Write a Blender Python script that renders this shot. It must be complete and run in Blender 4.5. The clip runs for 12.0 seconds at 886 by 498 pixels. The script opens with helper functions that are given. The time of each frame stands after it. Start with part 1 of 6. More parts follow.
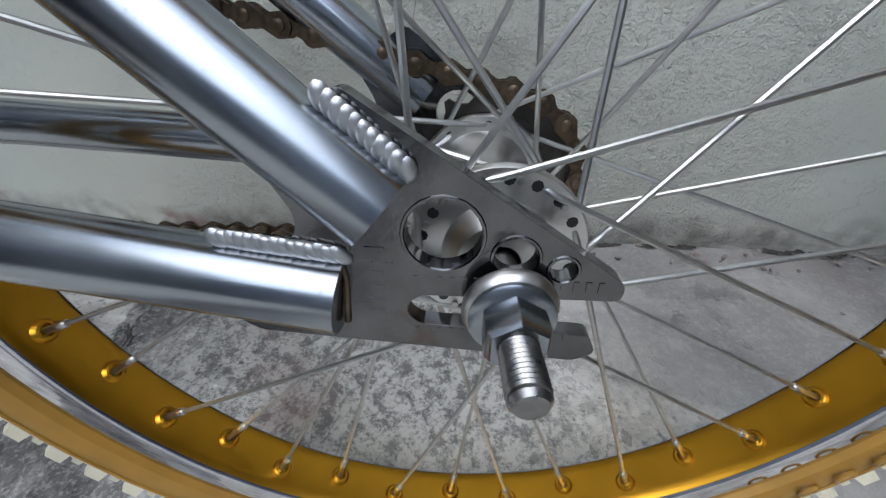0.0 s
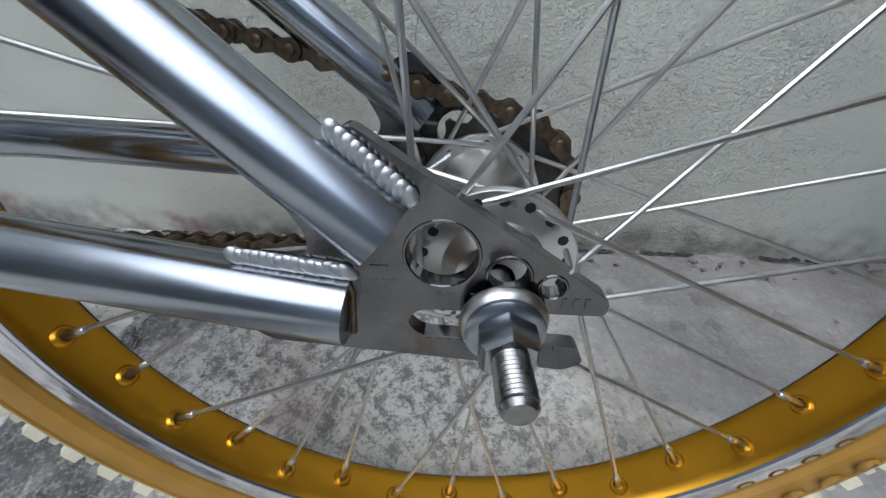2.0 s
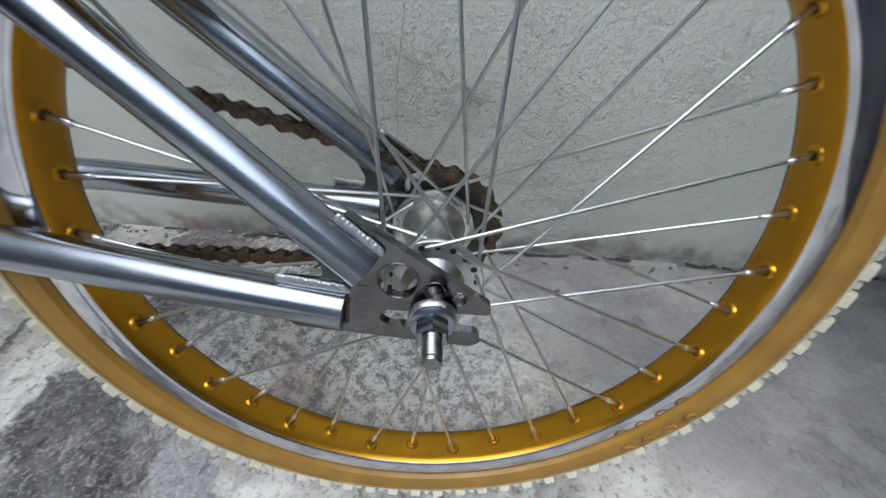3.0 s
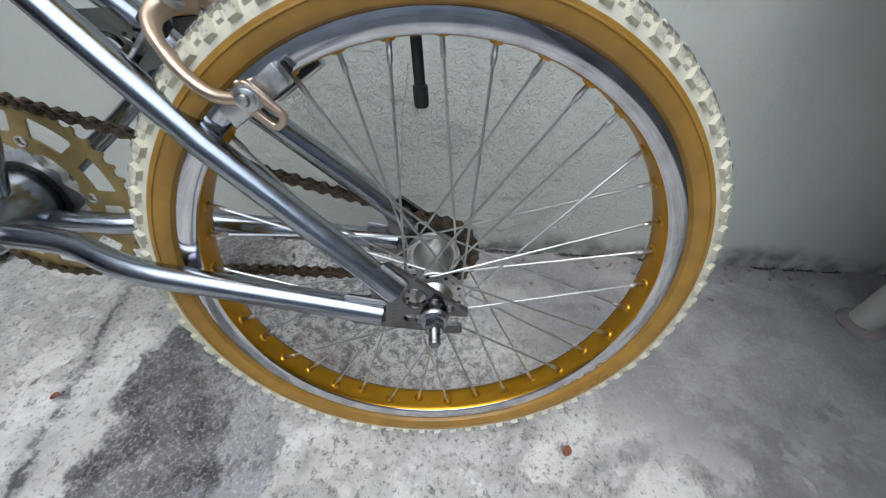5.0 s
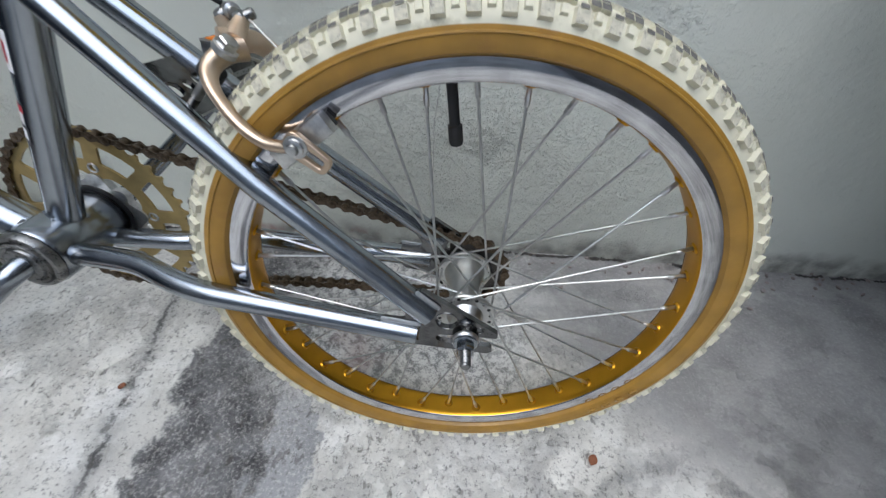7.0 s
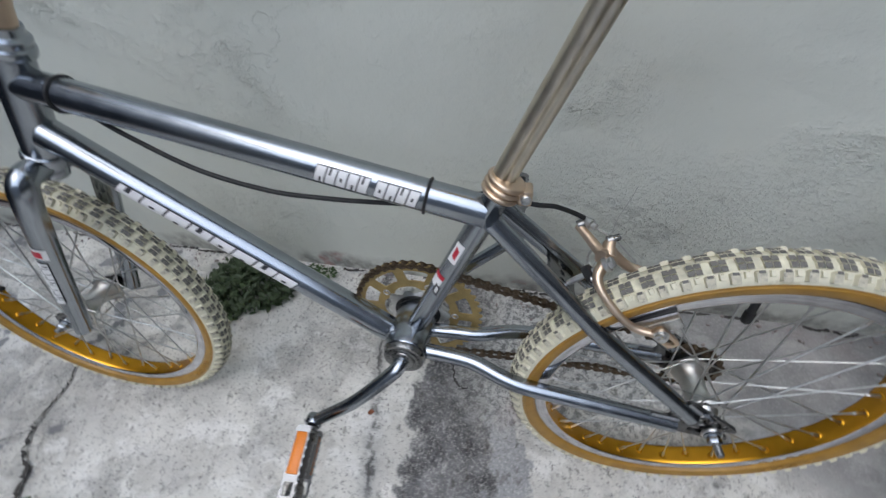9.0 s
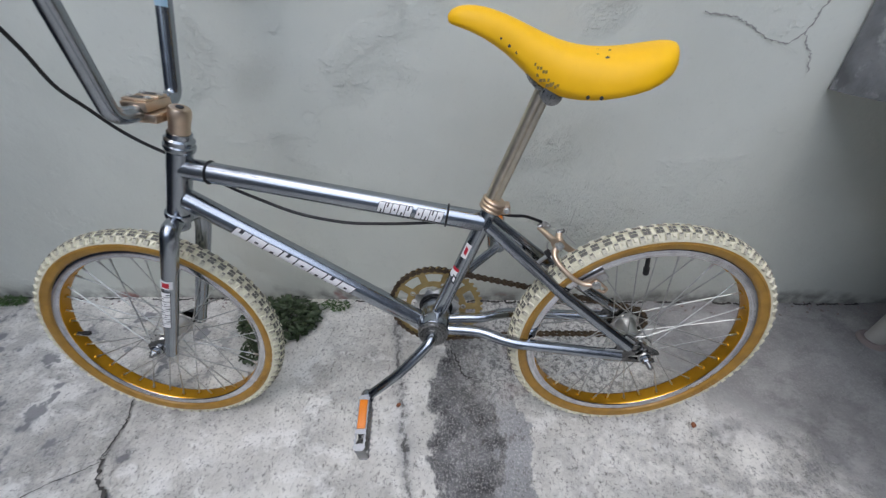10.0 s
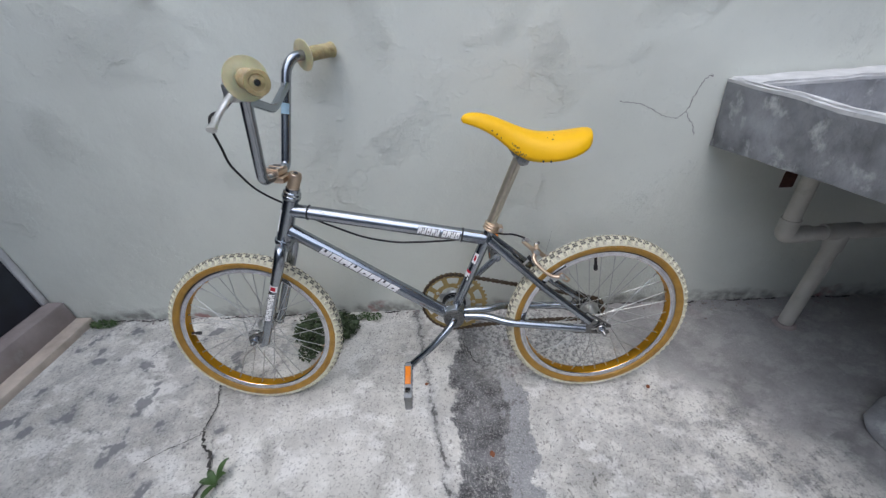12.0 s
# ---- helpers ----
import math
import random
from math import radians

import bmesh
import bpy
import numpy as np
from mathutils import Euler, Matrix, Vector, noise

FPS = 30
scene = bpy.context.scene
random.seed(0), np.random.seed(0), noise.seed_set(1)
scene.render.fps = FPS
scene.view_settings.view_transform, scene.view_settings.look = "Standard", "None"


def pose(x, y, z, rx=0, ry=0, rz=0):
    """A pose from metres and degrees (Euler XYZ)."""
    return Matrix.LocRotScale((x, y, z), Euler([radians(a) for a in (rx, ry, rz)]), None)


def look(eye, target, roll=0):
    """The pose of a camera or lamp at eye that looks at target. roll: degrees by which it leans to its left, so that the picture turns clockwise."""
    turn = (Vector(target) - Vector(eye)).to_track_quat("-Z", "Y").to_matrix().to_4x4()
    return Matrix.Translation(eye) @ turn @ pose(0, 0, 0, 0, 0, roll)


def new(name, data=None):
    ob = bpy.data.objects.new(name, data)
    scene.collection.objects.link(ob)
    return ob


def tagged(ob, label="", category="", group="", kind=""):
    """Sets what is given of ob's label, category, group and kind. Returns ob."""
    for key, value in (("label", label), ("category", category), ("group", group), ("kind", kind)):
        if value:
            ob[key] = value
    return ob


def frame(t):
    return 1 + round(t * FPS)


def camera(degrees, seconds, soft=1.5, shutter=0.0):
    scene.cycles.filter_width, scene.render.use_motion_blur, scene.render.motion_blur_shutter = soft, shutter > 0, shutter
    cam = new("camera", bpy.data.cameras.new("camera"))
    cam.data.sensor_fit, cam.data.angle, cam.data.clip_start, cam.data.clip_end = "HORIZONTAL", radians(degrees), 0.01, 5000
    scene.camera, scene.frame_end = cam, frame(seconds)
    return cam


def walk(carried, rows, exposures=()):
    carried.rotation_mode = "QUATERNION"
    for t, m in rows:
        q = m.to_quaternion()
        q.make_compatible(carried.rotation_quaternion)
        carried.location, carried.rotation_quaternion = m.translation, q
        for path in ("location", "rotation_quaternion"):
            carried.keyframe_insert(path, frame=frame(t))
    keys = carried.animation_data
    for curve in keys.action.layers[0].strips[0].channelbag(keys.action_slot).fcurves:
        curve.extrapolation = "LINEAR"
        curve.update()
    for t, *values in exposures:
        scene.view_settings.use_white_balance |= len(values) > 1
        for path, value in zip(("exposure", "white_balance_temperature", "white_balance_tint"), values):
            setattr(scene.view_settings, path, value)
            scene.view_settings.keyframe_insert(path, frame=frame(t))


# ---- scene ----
cam = camera(98.68, 12.0, soft=1.3, shutter=0.4)
ROWS = [
    (0, -0.0077, -0.0874, 0.3084, 4.16, -38.52, 0.42),
    (0.5, -0.0078, -0.0872, 0.3100, 4.28, -38.47, 0.61),
    (1, -0.0082, -0.0870, 0.3095, 4.25, -38.44, 0.77),
    (1.5, -0.0086, -0.0873, 0.3104, 4.25, -38.32, 0.89),
    (2, -0.0069, -0.0910, 0.3163, 4.50, -38.11, 0.25),
    (2.5, -0.0039, -0.1066, 0.3361, 4.71, -38.18, -0.62),
    (3, 0.0090, -0.1386, 0.3759, 3.42, -39.45, -2.37),
    (3.2, 0.0096, -0.1531, 0.3959, 3.80, -39.23, -2.15),
    (4.8, 0.0100, -0.2048, 0.4799, 3.29, -42.64, -2.40),
    (5, 0.0079, -0.2075, 0.4865, 2.72, -42.93, -2.48),
    (5.5, 0.0031, -0.2169, 0.5035, 3.72, -42.78, -2.09),
    (6, 0.0036, -0.2157, 0.5144, 4.88, -43.59, -1.77),
    (6.5, 0.0067, -0.2076, 0.5101, 5.73, -45.02, -1.66),
    (6.7, 0.0066, -0.1936, 0.5058, 5.90, -44.77, -0.63),
    (8.3, -0.1370, -0.2053, 0.6782, 13.25, -49.63, -1.17),
    (8.5, -0.1809, -0.1961, 0.6930, 15.84, -48.60, 0.21),
    (9, -0.2630, -0.2152, 0.7331, 10.87, -48.32, 2.28),
    (9.5, -0.3213, -0.3330, 0.7995, 1.81, -44.65, 2.13),
    (10, -0.3020, -0.4343, 0.8408, 3.18, -40.23, 2.84),
    (10.5, -0.2869, -0.5173, 0.8502, 3.57, -38.55, 4.42),
    (11, -0.2938, -0.5858, 0.8847, 2.33, -36.03, 2.59),
    (11.5, -0.3162, -0.6821, 0.9402, 0.64, -35.20, 4.18),
    (12, -0.3298, -0.7228, 0.9871, 1.53, -34.35, 4.17),
]
walk(cam, [(t, pose(x, y, z, 90 + pitch, roll, yaw)) for t, x, y, z, yaw, pitch, roll in ROWS],
     exposures=[(0.0, 1.60, 6370, 7), (3.0, 1.65, 6370, 7), (6.7, 1.63, 6370, 7), (8.5, 1.35, 6360, 7), (9.5, 1.37, 6440, 10), (12.0, 1.43, 6440, 11)])

# ---------------------------------------------------------------- light
SUN_EL, SUN_ROT = 69.0, 203.0
world = bpy.data.worlds.new("sky")
scene.world = world
world.use_nodes = True
wn = world.node_tree
sky = wn.nodes.new("ShaderNodeTexSky")
sky.sky_type, sky.sun_disc = "NISHITA", False
sky.sun_elevation, sky.sun_rotation = radians(SUN_EL), radians(SUN_ROT)
sky.air_density, sky.dust_density, sky.ozone_density = 1.0, 1.5, 1.5
desat = wn.nodes.new("ShaderNodeHueSaturation")
desat.inputs["Saturation"].default_value = 0.74
wn.links.new(sky.outputs[0], desat.inputs["Color"])
wn.links.new(desat.outputs[0], wn.nodes["Background"].inputs[0])
wn.nodes["Background"].inputs[1].default_value = 0.15
sun = new("sun", bpy.data.lights.new("sun", "SUN"))
sun.data.energy, sun.data.angle, sun.data.color = 0.66, radians(125), (0.935, 0.97, 0.985)
sun.matrix_world = look((-0.6, -2.1, 3.7), (0, 0, 0))

# ---------------------------------------------------------------- materials


def material(name, base, rough=0.5, metal=0.0, spots=None, scale=40.0, amount=0.12, bump=0.0, bump_scale=200.0,
             rough_var=0.0, coat=0.0, stain=None, stain_scale=9.0, stain_size=0.5, sss=0.0):
    """Base colour varied by two noises, with fine relief. stain: a second colour in blotches."""
    m = bpy.data.materials.new(name)
    m.use_nodes = True
    nt = m.node_tree
    n, l = nt.nodes, nt.links
    b = n["Principled BSDF"]
    co = n.new("ShaderNodeTexCoord")
    b.inputs["Roughness"].default_value = rough
    b.inputs["Metallic"].default_value = metal
    b.inputs["Coat Weight"].default_value = coat
    if sss:
        b.inputs["Subsurface Weight"].default_value = sss
        b.inputs["Subsurface Scale"].default_value = 0.004
    fine = n.new("ShaderNodeTexNoise")
    fine.inputs["Scale"].default_value, fine.inputs["Detail"].default_value = scale, 6
    l.new(co.outputs["Object"], fine.inputs["Vector"])
    ramp = n.new("ShaderNodeMapRange")
    ramp.inputs["To Min"].default_value, ramp.inputs["To Max"].default_value = 1 - amount, 1 + amount
    ramp.inputs["From Min"].default_value, ramp.inputs["From Max"].default_value = 0.3, 0.7
    l.new(fine.outputs["Fac"], ramp.inputs["Value"])
    mul = n.new("ShaderNodeVectorMath")
    mul.operation = "SCALE"
    mul.inputs[0].default_value = base[:3]
    l.new(ramp.outputs[0], mul.inputs["Scale"])
    colour = mul.outputs[0]
    if stain:
        big = n.new("ShaderNodeTexNoise")
        big.inputs["Scale"].default_value, big.inputs["Detail"].default_value = stain_scale, 8
        big.inputs["Roughness"].default_value = 0.65
        l.new(co.outputs["Object"], big.inputs["Vector"])
        st = n.new("ShaderNodeMapRange")
        st.inputs["From Min"].default_value, st.inputs["From Max"].default_value = stain_size, stain_size + 0.15
        l.new(big.outputs["Fac"], st.inputs["Value"])
        mix = n.new("ShaderNodeMix")
        mix.data_type = "RGBA"
        l.new(st.outputs[0], mix.inputs["Factor"])
        l.new(colour, mix.inputs["A"])
        mix.inputs["B"].default_value = (*stain[:3], 1)
        colour = mix.outputs["Result"]
        if metal > 0.5 and len(stain) > 3:
            rr = n.new("ShaderNodeMapRange")
            rr.inputs["To Min"].default_value, rr.inputs["To Max"].default_value = rough, stain[3]
            l.new(st.outputs[0], rr.inputs["Value"])
            l.new(rr.outputs[0], b.inputs["Roughness"])
    l.new(colour, b.inputs["Base Color"])
    if rough_var:
        rv = n.new("ShaderNodeMapRange")
        rv.inputs["To Min"].default_value, rv.inputs["To Max"].default_value = rough, rough + rough_var
        rv.inputs["From Min"].default_value, rv.inputs["From Max"].default_value = 0.35, 0.7
        l.new(fine.outputs["Fac"], rv.inputs["Value"])
        l.new(rv.outputs[0], b.inputs["Roughness"])
    if bump:
        bn = n.new("ShaderNodeTexNoise")
        bn.inputs["Scale"].default_value, bn.inputs["Detail"].default_value = bump_scale, 5
        l.new(co.outputs["Object"], bn.inputs["Vector"])
        bp = n.new("ShaderNodeBump")
        bp.inputs["Strength"].default_value, bp.inputs["Distance"].default_value = 1.0, bump
        l.new(bn.outputs["Fac"], bp.inputs["Height"])
        l.new(bp.outputs[0], b.inputs["Normal"])
    return m


CHROME = material("chrome_plate", (0.330, 0.356, 0.386), 0.19, 1.0, amount=0.05, scale=60, rough_var=0.07,
                  stain=(0.20, 0.20, 0.205, 0.32), stain_scale=130, stain_size=0.655)
STEEL = material("zinc_steel", (0.58, 0.58, 0.57), 0.28, 1.0, amount=0.15, scale=300, rough_var=0.15)
SPOKE = material("galvanised_spoke", (0.52, 0.53, 0.52), 0.38, 1.0, amount=0.12, scale=200)
CAGE = material("pressed_cage_steel", (0.27, 0.275, 0.28), 0.34, 1.0, amount=0.15, scale=150, rough_var=0.15)
PLATE = material("dull_plated_steel", (0.15, 0.15, 0.152), 0.09, 1.0, amount=0.22, scale=90, rough_var=0.12, bump=0.0005, bump_scale=38,
                 stain=(0.115, 0.08, 0.055, 0.38), stain_scale=48, stain_size=0.565)
WELD = material("weld_bead", (0.50, 0.515, 0.53), 0.46, 1.0, amount=0.12, scale=400)
ALLOY = material("dull_alloy", (0.62, 0.62, 0.60), 0.30, 1.0, amount=0.08, scale=120, rough_var=0.12)
BRAKE_TRACK = material("worn_rim_wall", (0.60, 0.60, 0.62), 0.05, 1.0, amount=0.16, scale=55, rough_var=0.07)
GOLD = material("gold_anodised_alloy", (0.62, 0.31, 0.026), 0.30, 1.0, amount=0.06, scale=50, rough_var=0.08)
CHAMPAGNE = material("champagne_anodised", (0.64, 0.50, 0.37), 0.34, 1.0, amount=0.10, scale=60, rough_var=0.12)
POST = material("fluted_post_metal", (0.62, 0.56, 0.45), 0.36, 1.0, amount=0.08, scale=80, rough_var=0.1)
TAN = material("tan_sidewall_rubber", (0.345, 0.188, 0.032), 0.40, amount=0.15, scale=45,
               stain=(0.30, 0.15, 0.035), stain_scale=25, stain_size=0.58)
CROWN = material("grubby_tread_base", (0.56, 0.54, 0.42), 0.75, amount=0.3, scale=90)
CREAM = material("cream_tread_rubber", (0.65, 0.625, 0.49), 0.6, amount=0.08, scale=60,
                 stain=(0.46, 0.43, 0.32), stain_scale=60, stain_size=0.55)
KNOB_TOP = material("grubby_knob_face", (0.135, 0.13, 0.118), 0.75, amount=0.25, scale=200)
KNOB_SIDE = material("scuffed_knob_face", (0.50, 0.475, 0.375), 0.7, amount=0.25, scale=220, stain=(0.17, 0.16, 0.14), stain_scale=260, stain_size=0.53)
RUST_CHAIN = material("rusty_chain_steel", (0.115, 0.084, 0.056), 0.40, 0.75, amount=0.45, scale=260)
FREEWHEEL = material("dark_oiled_steel", (0.07, 0.065, 0.06), 0.4, 0.8, amount=0.3, scale=120)
AXLE = material("grubby_axle_steel", (0.27, 0.27, 0.265), 0.25, 1.0, amount=0.25, scale=300, rough_var=0.15)
BLACK = material("black_plastic", (0.009, 0.009, 0.010), 0.50, amount=0.2, scale=80)
RINGGOLD = material("faded_gold_chainring", (0.42, 0.31, 0.13), 0.42, 0.6, amount=0.15, scale=80, rough_var=0.15,
                    stain=(0.40, 0.31, 0.17, 0.55), stain_scale=40, stain_size=0.56)
YELLOW = material("yellow_saddle_plastic", (0.86, 0.475, 0.003), 0.50, amount=0.03, scale=40, bump=0.0002, bump_scale=900)
YELLOW.node_tree.nodes["Principled BSDF"].inputs["Specular IOR Level"].default_value = 0.32
GRIPRUB = material("yellowed_clear_rubber", (0.74, 0.68, 0.44), 0.30, amount=0.12, scale=60, sss=0.30)
GRIPRUB.node_tree.nodes["Principled BSDF"].inputs["Transmission Weight"].default_value = 0.45
GRIPSLEEVE = material("darkened_grip_rubber", (0.40, 0.33, 0.17), 0.36, amount=0.22, scale=70, sss=0.2, stain=(0.26, 0.17, 0.07), stain_scale=55, stain_size=0.52)
WHITE = material("white_vinyl", (0.80, 0.80, 0.80), 0.4, amount=0.04)
RED = material("red_vinyl", (0.45, 0.012, 0.03), 0.4, amount=0.05)
INK = material("dark_ink", (0.03, 0.03, 0.035), 0.5, amount=0.1)
BLUEWHITE = material("pale_blue_vinyl", (0.45, 0.66, 0.80), 0.4, amount=0.05)
AMBER = material("amber_reflector", (0.74, 0.20, 0.001), 0.38, amount=0.10, scale=600)
PVC = material("grubby_pvc", (0.46, 0.445, 0.405), 0.45, amount=0.10, scale=20, stain=(0.33, 0.31, 0.27), stain_scale=14, stain_size=0.58)
LEAF = material("weed_leaf", (0.036, 0.058, 0.022), 0.6, amount=0.35, scale=40)
LEAFBRIGHT = material("sprout_leaf", (0.055, 0.105, 0.03), 0.5, amount=0.30, scale=60)
DRYLEAF = material("dry_brown_leaf", (0.22, 0.08, 0.035), 0.7, amount=0.2, scale=200)
DARKSTEEL = material("dark_painted_door", (0.012, 0.016, 0.026), 0.4, amount=0.3, scale=15)


def node_mix(nt, fac, a, b):
    mix = nt.nodes.new("ShaderNodeMix")
    mix.data_type = "RGBA"
    for sock, v in (("Factor", fac), ("A", a), ("B", b)):
        if isinstance(v, (tuple, float, int)):
            mix.inputs[sock].default_value = v
        else:
            nt.links.new(v, mix.inputs[sock])
    return mix.outputs["Result"]


def node_noise(nt, vec, scale, detail=6, rough=0.55):
    n = nt.nodes.new("ShaderNodeTexNoise")
    n.inputs["Scale"].default_value, n.inputs["Detail"].default_value, n.inputs["Roughness"].default_value = scale, detail, rough
    nt.links.new(vec, n.inputs["Vector"])
    return n.outputs["Fac"]


def node_range(nt, v, a, b, lo=0.0, hi=1.0):
    n = nt.nodes.new("ShaderNodeMapRange")
    for key, x in (("From Min", a), ("From Max", b), ("To Min", lo), ("To Max", hi)):
        n.inputs[key].default_value = x
    nt.links.new(v, n.inputs["Value"])
    return n.outputs[0]


def node_math(nt, op, a, b=0.0, c=0.0):
    n = nt.nodes.new("ShaderNodeMath")
    n.operation = op
    for i, v in enumerate((a, b, c)):
        if isinstance(v, (float, int)):
            n.inputs[i].default_value = v
        else:
            nt.links.new(v, n.inputs[i])
    return n.outputs[0]


def plaster(name, base, low):
    """Painted cement render: trowel relief, faint blotches, a damp dirty band near the floor (low: its colour)."""
    m = bpy.data.materials.new(name)
    m.use_nodes = True
    nt = m.node_tree
    b = nt.nodes["Principled BSDF"]
    b.inputs["Roughness"].default_value = 0.62
    co = nt.nodes.new("ShaderNodeTexCoord").outputs["Object"]
    blot = node_noise(nt, co, 2.2, 5)
    col = node_mix(nt, node_range(nt, blot, 0.3, 0.7), (*[c * 0.90 for c in base], 1), (*[min(1, c * 1.07) for c in base], 1))
    grain = node_noise(nt, co, 90, 6)
    col = node_mix(nt, node_range(nt, grain, 0.62, 0.8, 0.0, 0.35), col, (*[c * 0.75 for c in base], 1))
    sep = nt.nodes.new("ShaderNodeSeparateXYZ")
    nt.links.new(co, sep.inputs[0])
    ragged = node_math(nt, "MULTIPLY_ADD", node_noise(nt, co, 11, 6), 0.11, sep.outputs[2])
    dirt = node_range(nt, ragged, 0.065, 0.105, 0.75, 0.0)
    dirt = node_math(nt, "MULTIPLY", dirt, node_range(nt, node_noise(nt, co, 24, 6), 0.35, 0.6))
    col = node_mix(nt, dirt, col, (*low, 1))
    pink = node_math(nt, "MULTIPLY", node_range(nt, ragged, 0.075, 0.10, 1.0, 0.0), node_range(nt, node_noise(nt, co, 6.3, 4), 0.56, 0.62, 0.0, 0.8))
    col = node_mix(nt, pink, col, (0.33, 0.15, 0.14, 1))
    nt.links.new(col, b.inputs["Base Color"])
    stretch = nt.nodes.new("ShaderNodeMapping")
    stretch.inputs["Scale"].default_value = (1.0, 1.0, 1.25)
    nt.links.new(co, stretch.inputs[0])
    relief = node_math(nt, "ADD", node_range(nt, node_noise(nt, stretch.outputs[0], 95, 5, 0.6), 0.54, 0.62, 0, 0.30),
                       node_math(nt, "MULTIPLY", node_noise(nt, stretch.outputs[0], 250, 5, 0.7), 0.55))
    relief = node_math(nt, "ADD", relief, node_range(nt, node_noise(nt, stretch.outputs[0], 260, 3, 0.5), 0.54, 0.62, 0, 0.26))
    relief = node_math(nt, "ADD", relief, node_math(nt, "MULTIPLY", node_noise(nt, co, 9, 3, 0.5), 1.2))
    trowel = nt.nodes.new("ShaderNodeMapping")
    trowel.inputs["Scale"].default_value = (0.55, 1.0, 1.0)
    trowel.inputs["Rotation"].default_value = (0, radians(24), 0)
    nt.links.new(co, trowel.inputs[0])
    relief = node_math(nt, "ADD", relief, node_range(nt, node_noise(nt, trowel.outputs[0], 26, 7, 0.75), 0.58, 0.64, 0, 0.55))
    relief = node_math(nt, "ADD", relief, node_range(nt, node_noise(nt, trowel.outputs[0], 110, 4, 0.6), 0.60, 0.65, 0, 0.36))
    patch = node_range(nt, node_noise(nt, co, 4.1, 5), 0.54, 0.64, 0.06, 0.70)
    rough_low = node_math(nt, "MULTIPLY", node_range(nt, sep.outputs[2], 0.24, 0.42, 1.0, 0.0), node_math(nt, "MULTIPLY", node_range(nt, sep.outputs[0], -0.45, -0.15), node_range(nt, sep.outputs[0], 0.22, 0.42, 1.0, 0.0)))
    patch = node_math(nt, "MAXIMUM", patch, node_math(nt, "MULTIPLY", rough_low, node_range(nt, node_noise(nt, co, 6.0, 4), 0.35, 0.60, 1.0, 1.6)))
    bp = nt.nodes.new("ShaderNodeBump")
    bp.inputs["Strength"].default_value, bp.inputs["Distance"].default_value = 0.95, 0.0042
    nt.links.new(node_math(nt, "MULTIPLY", relief, patch), bp.inputs["Height"])
    # broad trowel sweeps, with a few sharp lapped edges
    sweep = nt.nodes.new("ShaderNodeMapping")
    sweep.inputs["Scale"].default_value = (0.8, 1.0, 1.0)
    sweep.inputs["Rotation"].default_value = (0, radians(-14), 0)
    nt.links.new(co, sweep.inputs[0])
    broad = node_noise(nt, sweep.outputs[0], 7.5, 7, 0.62)
    lap = node_math(nt, "MULTIPLY", node_range(nt, broad, 0.515, 0.53), node_range(nt, node_noise(nt, co, 2.7, 4), 0.48, 0.60))
    big = nt.nodes.new("ShaderNodeBump")
    big.inputs["Strength"].default_value, big.inputs["Distance"].default_value = 0.55, 0.012
    nt.links.new(node_math(nt, "MULTIPLY_ADD", lap, 0.10, broad), big.inputs["Height"])
    nt.links.new(bp.outputs[0], big.inputs["Normal"])
    nt.links.new(big.outputs[0], b.inputs["Normal"])
    return m


def band(nt, along, across, centre, slope, half, soft, wobble):
    """1 inside a strip across = centre + slope * along, whose edges wobble."""
    off = node_math(nt, "SUBTRACT", node_math(nt, "MULTIPLY_ADD", along, -slope, across), centre)
    off = node_math(nt, "ADD", off, wobble)
    return node_range(nt, node_math(nt, "ABSOLUTE", off), half, half + soft, 1.0, 0.0)


def stretched_big(nt, co):
    """Coordinates drawn out along the wall."""
    m = nt.nodes.new("ShaderNodeMapping")
    m.inputs["Scale"].default_value = (0.75, 1.1, 1.0)
    m.inputs["Rotation"].default_value = (0, 0, radians(-28))
    nt.links.new(co, m.inputs[0])
    return m.outputs[0]


